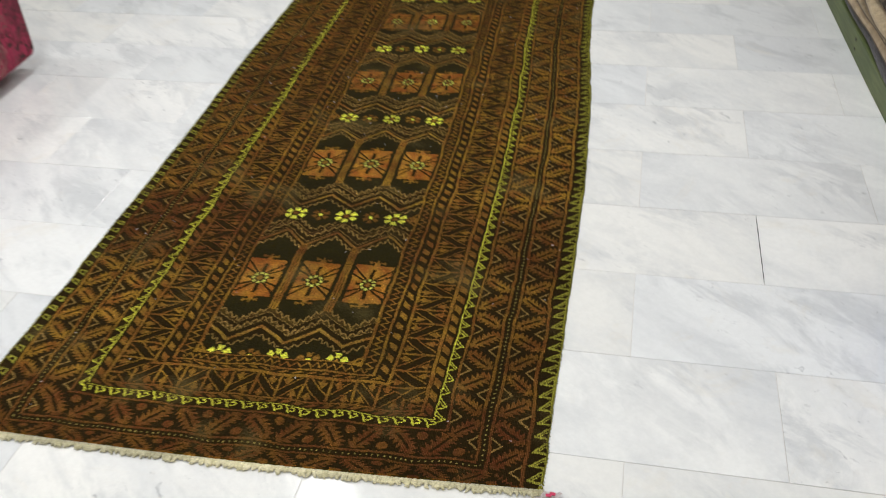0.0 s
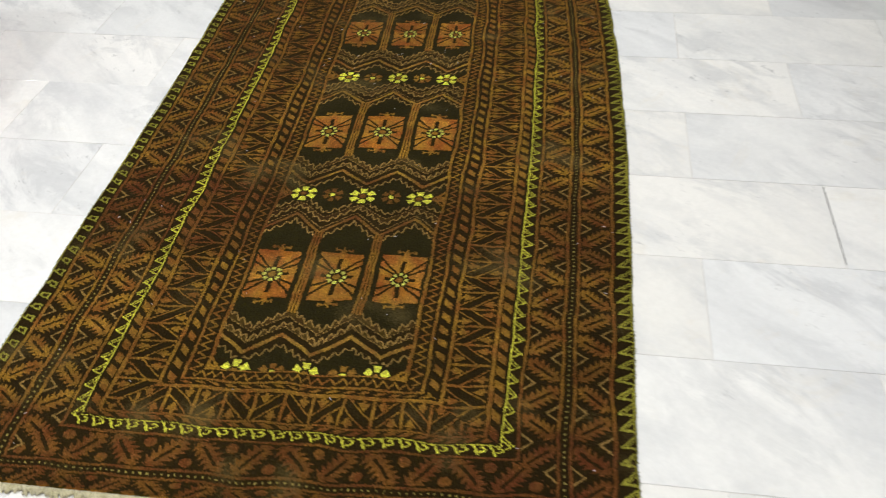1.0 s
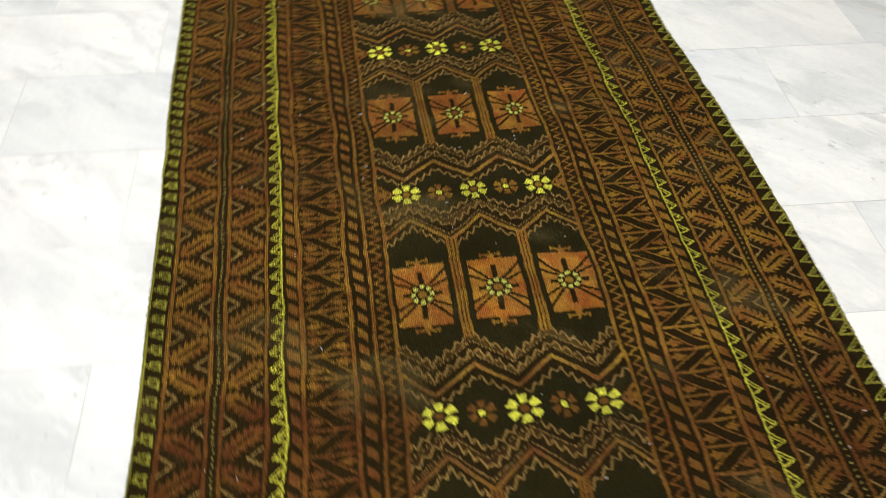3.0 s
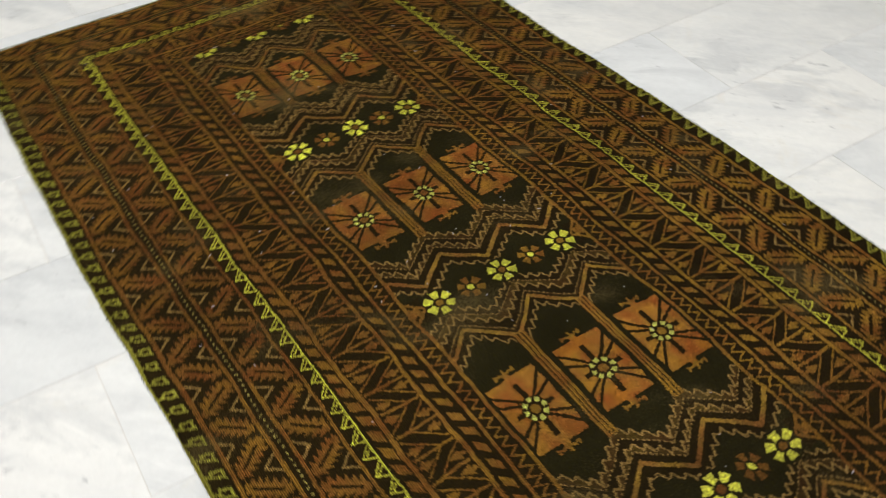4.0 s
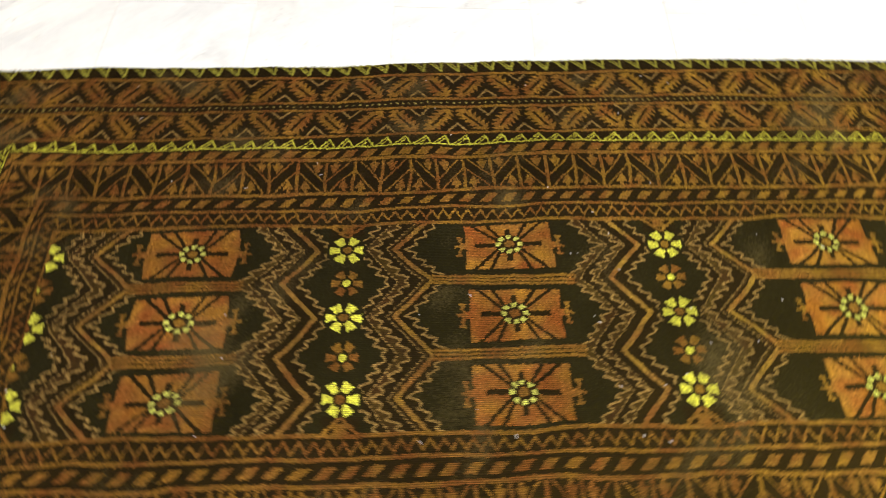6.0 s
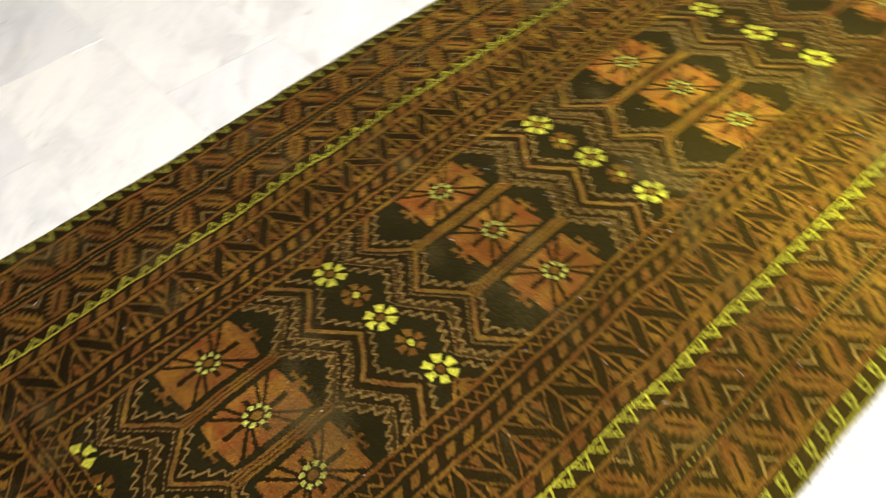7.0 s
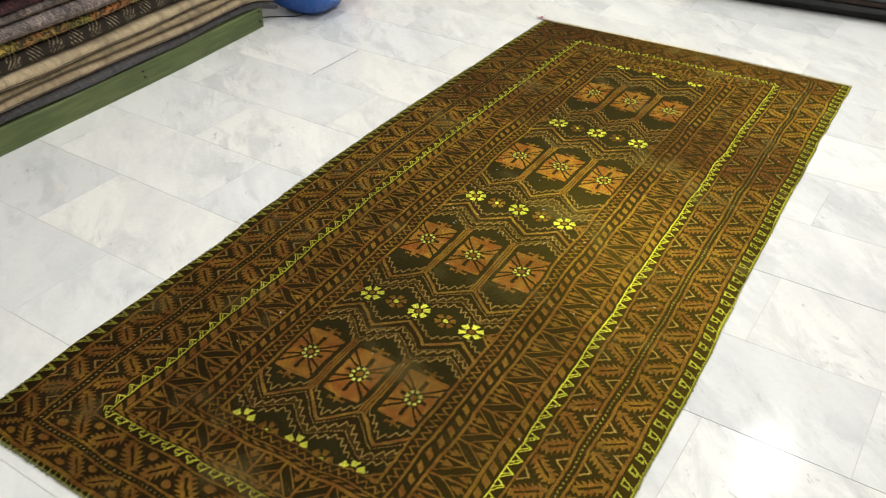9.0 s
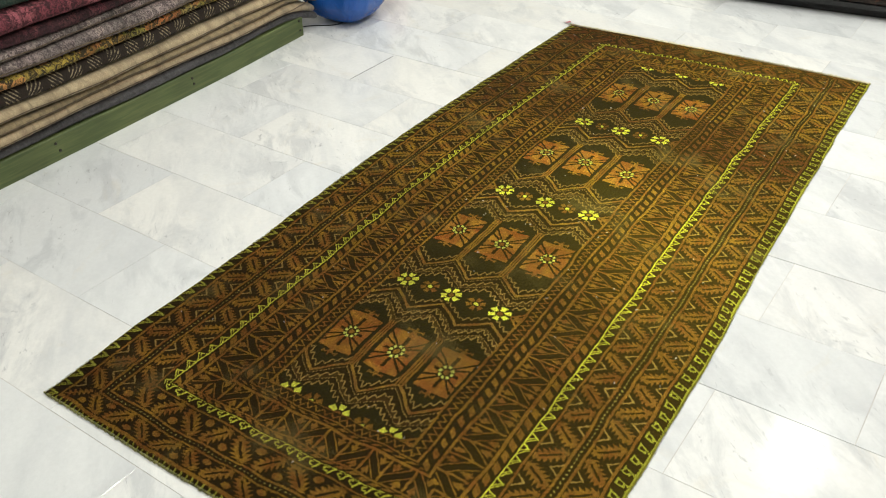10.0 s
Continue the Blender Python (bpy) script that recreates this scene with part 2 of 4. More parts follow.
def downlight(x, y):
    top = tagged(new("ceiling_light"), "assumed round white recessed ceiling downlight, out of view, switched on", "ceiling light", "ceiling downlights")
    top.location = (x, y, CEILING)
    bm = bmesh.new()
    bmesh.ops.create_circle(bm, segments=32, radius=0.12)
    ring = bmesh.ops.extrude_edge_only(bm, edges=bm.edges[:])
    low = [g for g in ring["geom"] if isinstance(g, bmesh.types.BMVert)]
    for v in low:
        v.co = Vector((v.co.x * 0.83, v.co.y * 0.83, -0.010))
    part("rim", bm, LAMP_RIM, top)
    bm = bmesh.new()
    bmesh.ops.create_cone(bm, cap_ends=True, segments=32, radius1=0.098, radius2=0.098, depth=0.003)
    bmesh.ops.translate(bm, verts=bm.verts, vec=(0, 0, -0.004))
    part("diffuser", bm, LAMP_GLASS, top, "glowing frosted glass disc")
    return top


first_lamp = downlight(*LAMPS[0])
# all but the first copy are fixtures made up for the added fill lamps
for lx, ly in LAMPS[1:]:
    copy_thing(first_lamp, pose(lx, ly, CEILING))

# ---------- the rug ----------
HALF, Y_LOW, Y_HIGH = 0.64, -0.06, 2.705
KNOT_X, KNOT_Y = 0.0017, 0.0022
DARK, FIELD, RUST, ORANGE, YELLOW, OLIVE, PALE, LIME, STRAW, GOLD, THREAD, BROWN = range(12)
DYES = np.array([(0.0076, 0.0040, 0.0015), (0.0072, 0.0063, 0.0026), (0.165, 0.075, 0.0165), (0.222, 0.093, 0.021), (0.44, 0.40, 0.055), (0.190, 0.168, 0.027), (0.35, 0.33, 0.080), (0.335, 0.295, 0.037), (0.20, 0.15, 0.045), (0.190, 0.096, 0.024), (0.172, 0.100, 0.034), (0.036, 0.019, 0.0065)])


def tri(a, period):
    """A triangle wave from 0 to 1, 0 at multiples of the period."""
    return 1 - np.abs(2 * ((a / period) % 1.0) - 1)


def smooth_noise(a, b, scale, seed, octaves=2):
    """Cheap wavy noise, about -1 to 1."""
    rng = np.random.default_rng(seed)
    out = np.zeros(np.broadcast(a, b).shape)
    for o in range(octaves):
        for _ in range(5):
            t, p = rng.uniform(0, 2 * math.pi, 2)
            k = 2 * math.pi / scale * 2**o * rng.uniform(0.6, 1.4)
            out += np.sin(k * (np.cos(t) * a + np.sin(t) * b) + p) / 2.6 / 1.8**o
    return out


def flower(ink, x, y, cx, cy, petal, heart, size):
    """Six wedge petals round a small heart."""
    r, phi = np.hypot((x - cx) * 0.96, y - cy), np.arctan2(y - cy, x - cx)
    near = r < size * 1.25
    turn = ((phi / (math.pi / 3)) % 1.0 - 0.5) * math.pi / 3
    d1, d2 = (r * np.cos(turn)) / size - 0.68, r * np.sin(turn) / size
    ink[near & (np.abs(d1) < 0.28) & (np.abs(d2) < 0.240 + 0.24 * d1)] = petal
    ink[near & (r < size * 0.25)] = heart


def square_panel(ink, x, y, cx, cy):
    """A rust panel with a dark cross and paired dark rays to its sides, a ring of pale knots and a hooked crest at both ends."""
    u, v = x - cx, y - cy
    au, av = np.abs(u), np.abs(v)
    panel = (au < 0.0490) & (av < 0.0745)
    ink[panel] = ORANGE
    ink[(au < 0.0050) & (av < 0.058)] = DARK
    ink[(av < 0.0046) & (au < 0.036)] = DARK
    far = panel & (np.hypot(u, v) > 0.019)
    ink[far & (np.abs(av - 0.55 * au - 0.0065) < 0.0034)] = DARK
    ink[far & (np.abs(av - 1.06 * au - 0.0075) < 0.0042)] = DARK
    r = np.hypot(u, v * 0.95)
    ink[r < 0.0225] = DARK
    eighth = np.abs(((np.arctan2(v, u) / (math.pi / 4) + 0.5) % 1.0) - 0.5)
    ink[(r < 0.0212) & (r > 0.0128) & (eighth < 0.31)] = PALE
    ink[(r < 0.0080)] = RUST
    crest = av - 0.0745
    ink[(crest > 0) & (crest < 0.013) & (au < 0.0075 - 0.25 * crest)] = ORANGE
    ink[(np.abs(crest - 0.0125 + 0.5 * np.abs(au - 0.012)) < 0.0026) & (au < 0.021)] = RUST
    ink[(np.abs(au - 0.0195) < 0.0024) & (crest > 0.007) & (crest < 0.017)] = RUST
    ink[(au < 0.0026) & (crest > 0.010) & (crest < 0.021)] = RUST


def leaf_row(ink, where, a, w, step, dots):
    """Serrated leaves that lean by turns to either side; a runs along the row, w across it from 0 to 1."""
    n = np.floor(a / step)
    u = a / step - n - 0.5
    h = np.where(n % 2 == 0, 1.0, -1.0) * (w - 0.5)
    across, along = u * 0.80 - h * 0.60, u * 0.60 + h * 0.80
    saw = (along / 0.185 + 0.5 * (across > 0)) % 1.0
    body = (np.abs(across) < 0.130 + 0.195 * saw - 0.45 * np.clip(np.abs(along) - 0.36, 0, 1)) & (np.abs(along) < 0.58) & (np.abs(h) < 0.47) & (np.abs(u) < 0.485)
    ink[where & body] = RUST
    ink[where & (np.abs(across) < 0.042) & (np.abs(along) < 0.37)] = DARK
    odd = np.abs((a / step) % 2.0 - 1.0)
    if dots:
        r = np.minimum(np.hypot(u - 0.5, h + 0.28), np.hypot(u + 0.5, h - 0.28))
        ink[where & (r < 0.21)] = DARK
        ink[where & (r < 0.155)] = RUST
    else:
        for off, edge in ((odd, w), (1 - odd, 1 - w)):
            ink[where & (off < 0.035) & (edge > 0.55)] = DARK
            slope = off * 1.2 + edge
            ink[where & (slope < 0.46)] = DARK
            ink[where & (slope < 0.36) & (slope > 0.265)] = THREAD


def rug_design(x, y):
    """The dye of every knot, and the zone it belongs to (0 field, 1 inner border, 2 guard stripe, 3 outer border)."""
    wob = 0.0021
    x = x + wob * smooth_noise(x, y, 0.16, 3)
    y = y + wob * smooth_noise(x, y, 0.19, 4)
    rng = np.random.default_rng(2)
    x = x + rng.normal(0, 0.0006, (x.shape[0], 1))
    y = y + rng.normal(0, 0.0006, (1, x.shape[1]))
    ink = np.full(x.shape, DARK)
    q_marks = [0.200, 0.205, 0.234, 0.240, 0.272, 0.280, 0.360, 0.372, 0.390, 0.402, 0.4215, 0.4310, 0.497, 0.525, 0.5925, 0.64]
    low = [0.235, 0.231, 0.207, 0.202, 0.190, 0.181, 0.117, 0.110, 0.101, 0.094, 0.074, 0.066, 0.000, -0.022, -0.058, -0.10]
    high = [2.394, 2.398, 2.421, 2.425, 2.437, 2.445, 2.506, 2.513, 2.521, 2.528, 2.547, 2.555, 2.617, 2.638, 2.684, 2.74]
    q_side = np.abs(x)
    q_low = np.interp(-y, [-v for v in low], q_marks, left=0)
    q_high = np.interp(y, high, q_marks, left=0)
    q_low, q_high = np.where(y > 0.236, 0, q_low), np.where(y < 2.393, 0, q_high)
    q_end = np.maximum(q_low, q_high)
    side = q_side >= q_end
    q = np.maximum(q_side, q_end)
    a = np.where(side, y + 0.06, x + 5.0)

    # field
    field = q < 0.2
    ink[field] = FIELD
    cols = (-0.1415, 0.0, 0.1415)
    squares = [0.51, 1.073, 1.626, 2.161]
    flowers = [0.233, 0.797, 1.358, 1.901, 2.397]
    off_row = np.array(flowers)[:, None, None] * -1 + y[None]
    nearest = np.argmin(np.abs(off_row), axis=0)
    s = np.take_along_axis(off_row, nearest[None], 0)[0]
    apart = np.abs(s)
    up = s > 0
    m = tri(x, 0.1415)
    run = 0.0708 * m
    tooth = tri(run, 0.0177) - 0.5
    gold = np.where(up, 0.047 + 0.056 * m, 0.081 + 0.063 * m)
    d = apart - gold
    # saw-toothed lines: where they start, how far they climb, how deep their teeth are, on which side of the blossoms
    steps = ((0.023, 0.051, 0.0140, True), (0.081, 0.054, 0.0145, True), (0.1140, 0.056, 0.0160, True), (0.021, 0.047, 0.0140, False), (0.049, 0.056, 0.0150, False), (0.1045, 0.061, 0.0145, False))
    straight = ((0.071, 0.054, True), (0.1005, 0.053, True), (0.035, 0.050, False), (0.068, 0.060, False))
    level = [start + climb * m + swing * tooth for start, climb, swing, _ in steps]
    band = field & (apart > np.where(up, level[0], level[3])) & (apart < np.where(up, level[2], level[5]))
    ink[band] = DARK
    for (start, climb, side_up), top in zip(straight, (level[1], level[2], level[4], gold)):
        ink[band & (up == side_up) & (apart > start + climb * m) & (apart < top)] = BROWN
    lines = np.zeros(x.shape, bool)
    for (_, _, _, side_up), at in zip(steps, level):
        above = (apart > at) & (up == side_up)
        rim = np.zeros(x.shape, bool)
        rim[1:] |= above[1:] != above[:-1]
        rim[:, 1:] |= above[:, 1:] != above[:, :-1]
        rim[:, 1:] |= rim[:, :-1]
        lines |= rim & (up == side_up) & (apart > 0.012) & (apart < 0.19)
    ink[field & lines] = THREAD
    for start, climb, side_up in straight:
        ink[field & (up == side_up) & (np.abs(apart - start - climb * m) < 0.0017) & ((x / 0.0068) % 1.0 < 0.62)] = THREAD
    ink[field & (np.abs(d) < 0.0098)] = DARK
    ink[field & (np.abs(d) < 0.0052)] = GOLD
    posts = field & (apart > np.where(up, 0.163, 0.142))
    for px in (-0.0708, 0.0708):
        off = np.abs(x - px)
        ink[posts & (off < 0.0112)] = DARK
        ink[posts & ((off < 0.0026) | (np.abs(off - 0.0074) < 0.0028))] = RUST
    for cy in squares:
        for cx in cols:
            square_panel(ink, x, y, cx, cy)
    for cy in flowers:
        for k, cx in enumerate((-0.1415, -0.0708, 0.0, 0.0708, 0.1415)):
            r = np.hypot(x - cx, y - cy)
            ink[field & (r < 0.034)] = FIELD
            flower(ink, x, y, cx, cy, RUST if k % 2 else YELLOW, YELLOW if k % 2 else RUST, 0.0262 if k % 2 else 0.0290)
        out = np.abs(x) - 0.170
        ink[field & (out > 0) & (np.abs(y - cy) < 0.031 - 0.2 * out)] = DARK
        step = np.abs(y - cy) - out * 0.95
        ink[field & (out > 0) & (np.abs(step) < 0.0036)] = RUST
        ink[field & (out > 0.010) & (np.abs(y - cy) < 0.007 + 0.006 * tri(out, 0.01))] = RUST
    ink[(q >= 0.2)] = DARK

    # lines, zigzag and slanted dashes round the field
    for at, thick in ((0.2005, 0.0035), (0.2365, 0.0032), (0.2765, 0.0038), (0.3650, 0.0042), (0.4262, 0.0030), (0.5980, 0.0038)):
        ink[np.abs(q - at) < thick] = RUST
    ink[(q > 0.205) & (q < 0.233) & (np.abs((q - 0.219) - 0.018 * (tri(a, 0.0215) - 0.5)) < 0.0036)] = RUST
    for lo, hi, wide in ((0.2475, 0.2655, 0.50), (0.3715, 0.3895, 0.60)):
        slant = ((a + np.where(x > 0, 0.8, -0.8) * (q - lo)) / np.where(side, 0.0357, 0.0305)) % 1.0
        ink[(q > lo) & (q < hi) & (slant < wide)] = RUST
    # branching bars
    bars = (q > 0.2815) & (q < 0.3585)
    cell = np.where(side, 0.0505, 0.0568)
    at = np.where(side, np.where(x > 0, y - 1.138, y - 0.395), x + 0.0789 + cell)
    n = np.floor(at / cell)
    u, w = at / cell - n, (q - 0.281) / 0.079
    h = np.where(n % 2 == 0, w, 1 - w)
    off = np.abs((u - 0.5) - (h - 0.5) / 0.86) * 0.70
    ink[bars & (off > 0.150) & (off < 0.205)] = RUST
    ink[bars & ((u < 0.055) | (u > 0.945))] = RUST
    for uu, hh in ((u, h), (1 - u, 1 - h)):
        du = np.abs(uu - 0.69)
        fir = np.where(hh < 0.10, du < 0.065, du < 0.20 * (0.42 - hh) / 0.32)
        ink[bars & (off > 0.245) & fir] = RUST
    # yellow guard stripe
    ink[np.abs(q - 0.3975) < 0.0016] = LIME
    teeth = (q > 0.3985) & (q < 0.4225)
    lean = ((a + 0.25 * (q - 0.4)) / np.where(side, 0.0362, 0.034)) % 1.0
    rise = (q - 0.3990) / 0.0195
    tooth = (np.abs(lean - 0.10 - 0.40 * rise) < 0.052) | (np.abs(lean - 0.94 + 0.44 * rise) < 0.052)
    tooth |= (np.abs(lean - 0.68 + 0.36 * rise) < 0.050) & (rise < 0.66)
    curl = (np.abs(lean - 0.16 - 0.44 * rise) < 0.080) | ((np.abs(np.hypot(lean - 0.72, (rise - 0.50) * 0.8) - 0.19) < 0.065) & (lean > 0.62))
    ink[teeth & (rise < 1.04) & np.where(side, tooth, curl)] = LIME
    # outer border of leaves on both sides of a dotted line
    for at in (0.4995, 0.5235):
        ink[np.abs(q - at) < 0.0034] = RUST
    ink[(np.abs(q - 0.5115) < 0.0020) & ((a / 0.0125) % 1.0 < 0.32)] = STRAW
    one = (q > 0.4300) & (q < 0.496)
    two = (q > 0.527) & (q < 0.5940)
    for zone, w in ((one, (0.496 - q) / 0.066), (two, (q - 0.527) / 0.067)):
        leaf_row(ink, zone & side, a - np.where(x > 0, 0.037, 0.021), w, 0.0665, False)
        leaf_row(ink, zone & ~side, a - 0.078, w, 0.078, True)
    # hooked edging
    edge = q > 0.6020
    ink[edge & (q < 0.637)] = DARK
    lean = ((a - 0.35 * (q - 0.6)) / 0.0369) % 1.0
    rise = (q - 0.6080) / 0.0290
    hooks = (np.abs(lean - 0.30 - 0.22 * rise) < 0.058) | ((np.abs(rise - 0.06) < 0.08) & (lean > 0.26) & (lean < 0.74))
    hooks |= (np.abs(lean - 0.72) < 0.058) & (rise < 0.62) | ((np.abs(rise - 0.60) < 0.08) & (lean > 0.5) & (lean < 0.74))
    thorns = (np.abs(lean - 0.92 + 0.42 * (1 - rise)) < 0.075) | (np.abs(lean - 0.12 - 0.38 * (1 - rise)) < 0.075)
    thorns |= (np.abs(lean - 0.70 + 0.34 * (1 - rise)) < 0.05) & (rise > 0.35)
    hooks = np.where(x > 0, thorns, hooks)
    ink[edge & side & (rise > -0.05) & (rise < 1.04) & hooks] = OLIVE
    ink[edge & ~side & (tri(a, 0.017) > 0.72)] = OLIVE
    ink[side & (q > 0.6350)] = OLIVE

    zone = np.select([q < 0.2, q < 0.3915, q < 0.4225], [0, 1, 2], 3)
    return ink, zone


def side_edge(y, right):
    """Where the rug's long edges lie: drawn in and let out a little along the way, as it was woven."""
    if right:
        e = np.interp(y, [-0.06, 0.3, 0.6, 1.0, 1.3, 1.6, 1.66, 2.0, 2.4, 2.7], [0.614, 0.626, 0.636, 0.649, 0.647, 0.646, 0.640, 0.625, 0.623, 0.613])
    else:
        e = np.interp(y, [-0.06, 0.5, 1.3, 1.8, 2.3, 2.7], [0.646, 0.638, 0.640, 0.650, 0.645, 0.636])
    return e + 0.0015 * smooth_noise(y, y * 0, 0.22, 11 + right)


def rug_place(x, y):
    """From the weaver's grid to the rug as it lies."""
    mid = np.interp(y, [-0.06, 0.51, 1.073, 1.626, 2.161, 2.7], [-0.010, 0.0, 0.0125, 0.011, 0.001, -0.012])
    t = np.clip(np.abs(x) / HALF, 0, 1.02)
    wx = np.where(x > 0, mid + t * (side_edge(y, 1) - mid), mid - t * (side_edge(y, 0) + mid))
    ends = np.clip(1 - (y - Y_LOW) / 0.5, 0, 1)
    tops = np.clip(1 - (Y_HIGH - y) / 0.5, 0, 1)
    wy = y + ends * (-0.010 * (1 - (x / HALF) ** 2) + 0.010 * np.clip(-x, 0, 1)) + tops * (0.010 * (1 - (x / HALF) ** 2) + 0.002 * np.sin(9 * x))
    wz = 0.0016 * smooth_noise(wx, wy, 0.55, 21) - 0.001
    rim = np.minimum(np.minimum(HALF - np.abs(x), y - Y_LOW), Y_HIGH - y)
    wz -= 0.0045 * np.clip(1 - rim / 0.010, 0, 1) ** 2
    return wx, wy, wz


RED = [(-0.1, 0.85), (0.10, 0.85), (0.14, 0.15), (0.55, 0.1), (0.60, 0.75), (0.84, 0.8), (0.90, 0.1), (1.35, 0.05), (1.42, 0.3), (1.9, 0.35), (2.02, 0.35), (2.3, 0.5), (2.75, 0.3)]
rug = tagged(new("rug"), "worn dark brown and rust hand-knotted rug with yellow stripes on marble", "rug")
rng = np.random.default_rng(5)
nx, ny = int(round(2 * HALF / KNOT_X)), int(round((Y_HIGH - Y_LOW) / KNOT_Y))
gx, gy = np.linspace(-HALF, HALF, nx + 1), np.linspace(Y_LOW, Y_HIGH, ny + 1)
kx, ky = np.meshgrid((gx[1:] + gx[:-1]) / 2, (gy[1:] + gy[:-1]) / 2)
ink, zone = rug_design(kx, ky)
dye = DYES[ink]
# dye lots that change from row to row, faded and rubbed knots
red = np.interp(ky + 0.012 * smooth_noise(kx, ky, 0.5, 8), [v for v, _ in RED], [v for _, v in RED])[..., None]
# warm dyes darker and redder westward and at one corner, lighter east of centre
red_shift = 0.38 * np.exp(-(((kx + 0.50) / 0.30) ** 2) - ((ky - 1.45) / 0.75) ** 4) - 0.25 * np.exp(-(((kx - 0.30) / 0.30) ** 2) - ((ky - 1.1) / 0.6) ** 4)
red_shift += 0.45 * np.exp(-(((kx - 0.58) / 0.20) ** 2) - ((ky - 0.15) / 0.45) ** 4)
red = np.clip(red + red_shift[..., None], 0, 1)
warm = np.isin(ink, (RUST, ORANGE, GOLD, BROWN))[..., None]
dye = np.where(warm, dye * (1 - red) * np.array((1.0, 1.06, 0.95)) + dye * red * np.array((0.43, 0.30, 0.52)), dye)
shade = smooth_noise(kx, ky, 0.085, 31, 2)[..., None]
dye = np.where(warm, dye * (1 + np.clip(shade, 0, 1) * np.array((0.16, 0.24, -0.10)) + np.clip(-shade, 0, 1) * np.array((-0.10, -0.30, -0.25))), dye)
lot = 1 + 0.10 * smooth_noise(ky * 1.0, ky * 0, 0.06, 9)[..., None] + 0.10 * smooth_noise(kx, ky, 0.35, 10)[..., None]
knots = rng.normal(1.0, 0.22, ink.shape)[..., None] * rng.normal(1.0, 0.05, (1, nx))[..., None] * rng.normal(1.0, 0.05, (ny, 1))[..., None]
ribs = np.where(np.arange(nx) % 2 == 0, 1.27, 0.70)[None, :, None]
bright = np.where(rng.random(ink.shape) < 0.04, 1.6, 1.0)[..., None]
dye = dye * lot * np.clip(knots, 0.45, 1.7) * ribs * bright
rub = np.clip(smooth_noise(kx, ky, 0.30, 12, 3) * 0.9 + rng.normal(0, 0.35, ink.shape) - 0.75, 0, 1)[..., None]
patchy = np.clip(smooth_noise(kx, ky, 0.13, 14, 3), 0, 1)[..., None]
dye = np.where((ink == ORANGE)[..., None], dye * (1 - patchy * np.array((0.06, 0.28, 0.25))), dye)
dye = dye * (1 - 0.40 * rub) + 0.40 * rub * np.array((0.11, 0.078, 0.034))
dye = np.clip(dye, 0.001, 0.9)
px, py = np.meshgrid(gx, gy)
vx, vy, vz = rug_place(px, py)
vz = vz + rng.normal(0, 0.00030, vz.shape) + np.where(np.arange(nx + 1) % 2 == 0, 0.00025, -0.00025)[None, :]
grid = np.stack([vx, vy, vz], -1).reshape(-1, 3)
corner = (np.arange(ny)[:, None] * (nx + 1) + np.arange(nx)[None, :])
quads = np.stack([corner, corner + 1, corner + nx + 2, corner + nx + 1], -1).reshape(-1, 4)


def pile_part(name, keep, label):
    faces = quads[keep.ravel()]
    used, index = np.unique(faces, return_inverse=True)
    me = bpy.data.meshes.new(name)
    me.vertices.add(len(used))
    me.vertices.foreach_set("co", grid[used].astype(np.float32).ravel())
    me.loops.add(faces.size)
    me.loops.foreach_set("vertex_index", index.astype(np.int32).ravel())
    me.polygons.add(len(faces))
    me.polygons.foreach_set("loop_start", np.arange(0, faces.size, 4, dtype=np.int32))
    me.update(calc_edges=True)
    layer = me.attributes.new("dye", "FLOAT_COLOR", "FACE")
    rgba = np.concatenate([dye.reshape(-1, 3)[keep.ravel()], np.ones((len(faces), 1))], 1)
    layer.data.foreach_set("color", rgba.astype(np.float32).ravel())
    me.materials.append(YARN)
    ob = new(name, me)
    ob.parent = rug
    ob["label"] = label
    return ob


pile_part("field", zone == 0, "dark field with rust flower panels and rows of yellow blossoms")
pile_part("inner_border", zone == 1, "border of branching rust bars on dark brown")
pile_part("guard_stripe", zone == 2, "yellow line with a row of yellow teeth")
pile_part("outer_border", zone == 3, "two rows of serrated rust leaves beside a dotted line")

# backing that gives the rug its thickness
bm = bmesh.new()
steps = 90
loop = [(HALF - 0.001, Y_LOW + (Y_HIGH - Y_LOW) * i / steps) for i in range(steps)]
loop += [(HALF - 0.001 - (2 * HALF - 0.002) * i / 40, Y_HIGH) for i in range(40)]
loop += [(-HALF + 0.001, Y_HIGH - (Y_HIGH - Y_LOW) * i / steps) for i in range(steps)]
loop += [(-HALF + 0.001 + (2 * HALF - 0.002) * i / 40, Y_LOW) for i in range(40)]
lx, ly, lz = rug_place(np.array([p[0] for p in loop]), np.array([p[1] for p in loop]))
lower = [bm.verts.new((a, b, FLOOR_Z + 0.0006)) for a, b in zip(lx, ly)]
upper = [bm.verts.new((a, b, c - 0.0004)) for a, b, c in zip(lx, ly, lz)]
for i in range(len(loop)):
    j = (i + 1) % len(loop)
    bm.faces.new((lower[i], lower[j], upper[j], upper[i]))
bm.faces.new(lower[::-1])
part("backing", bm, DARK_YARN, rug, "dark woven backing and overcast edge")


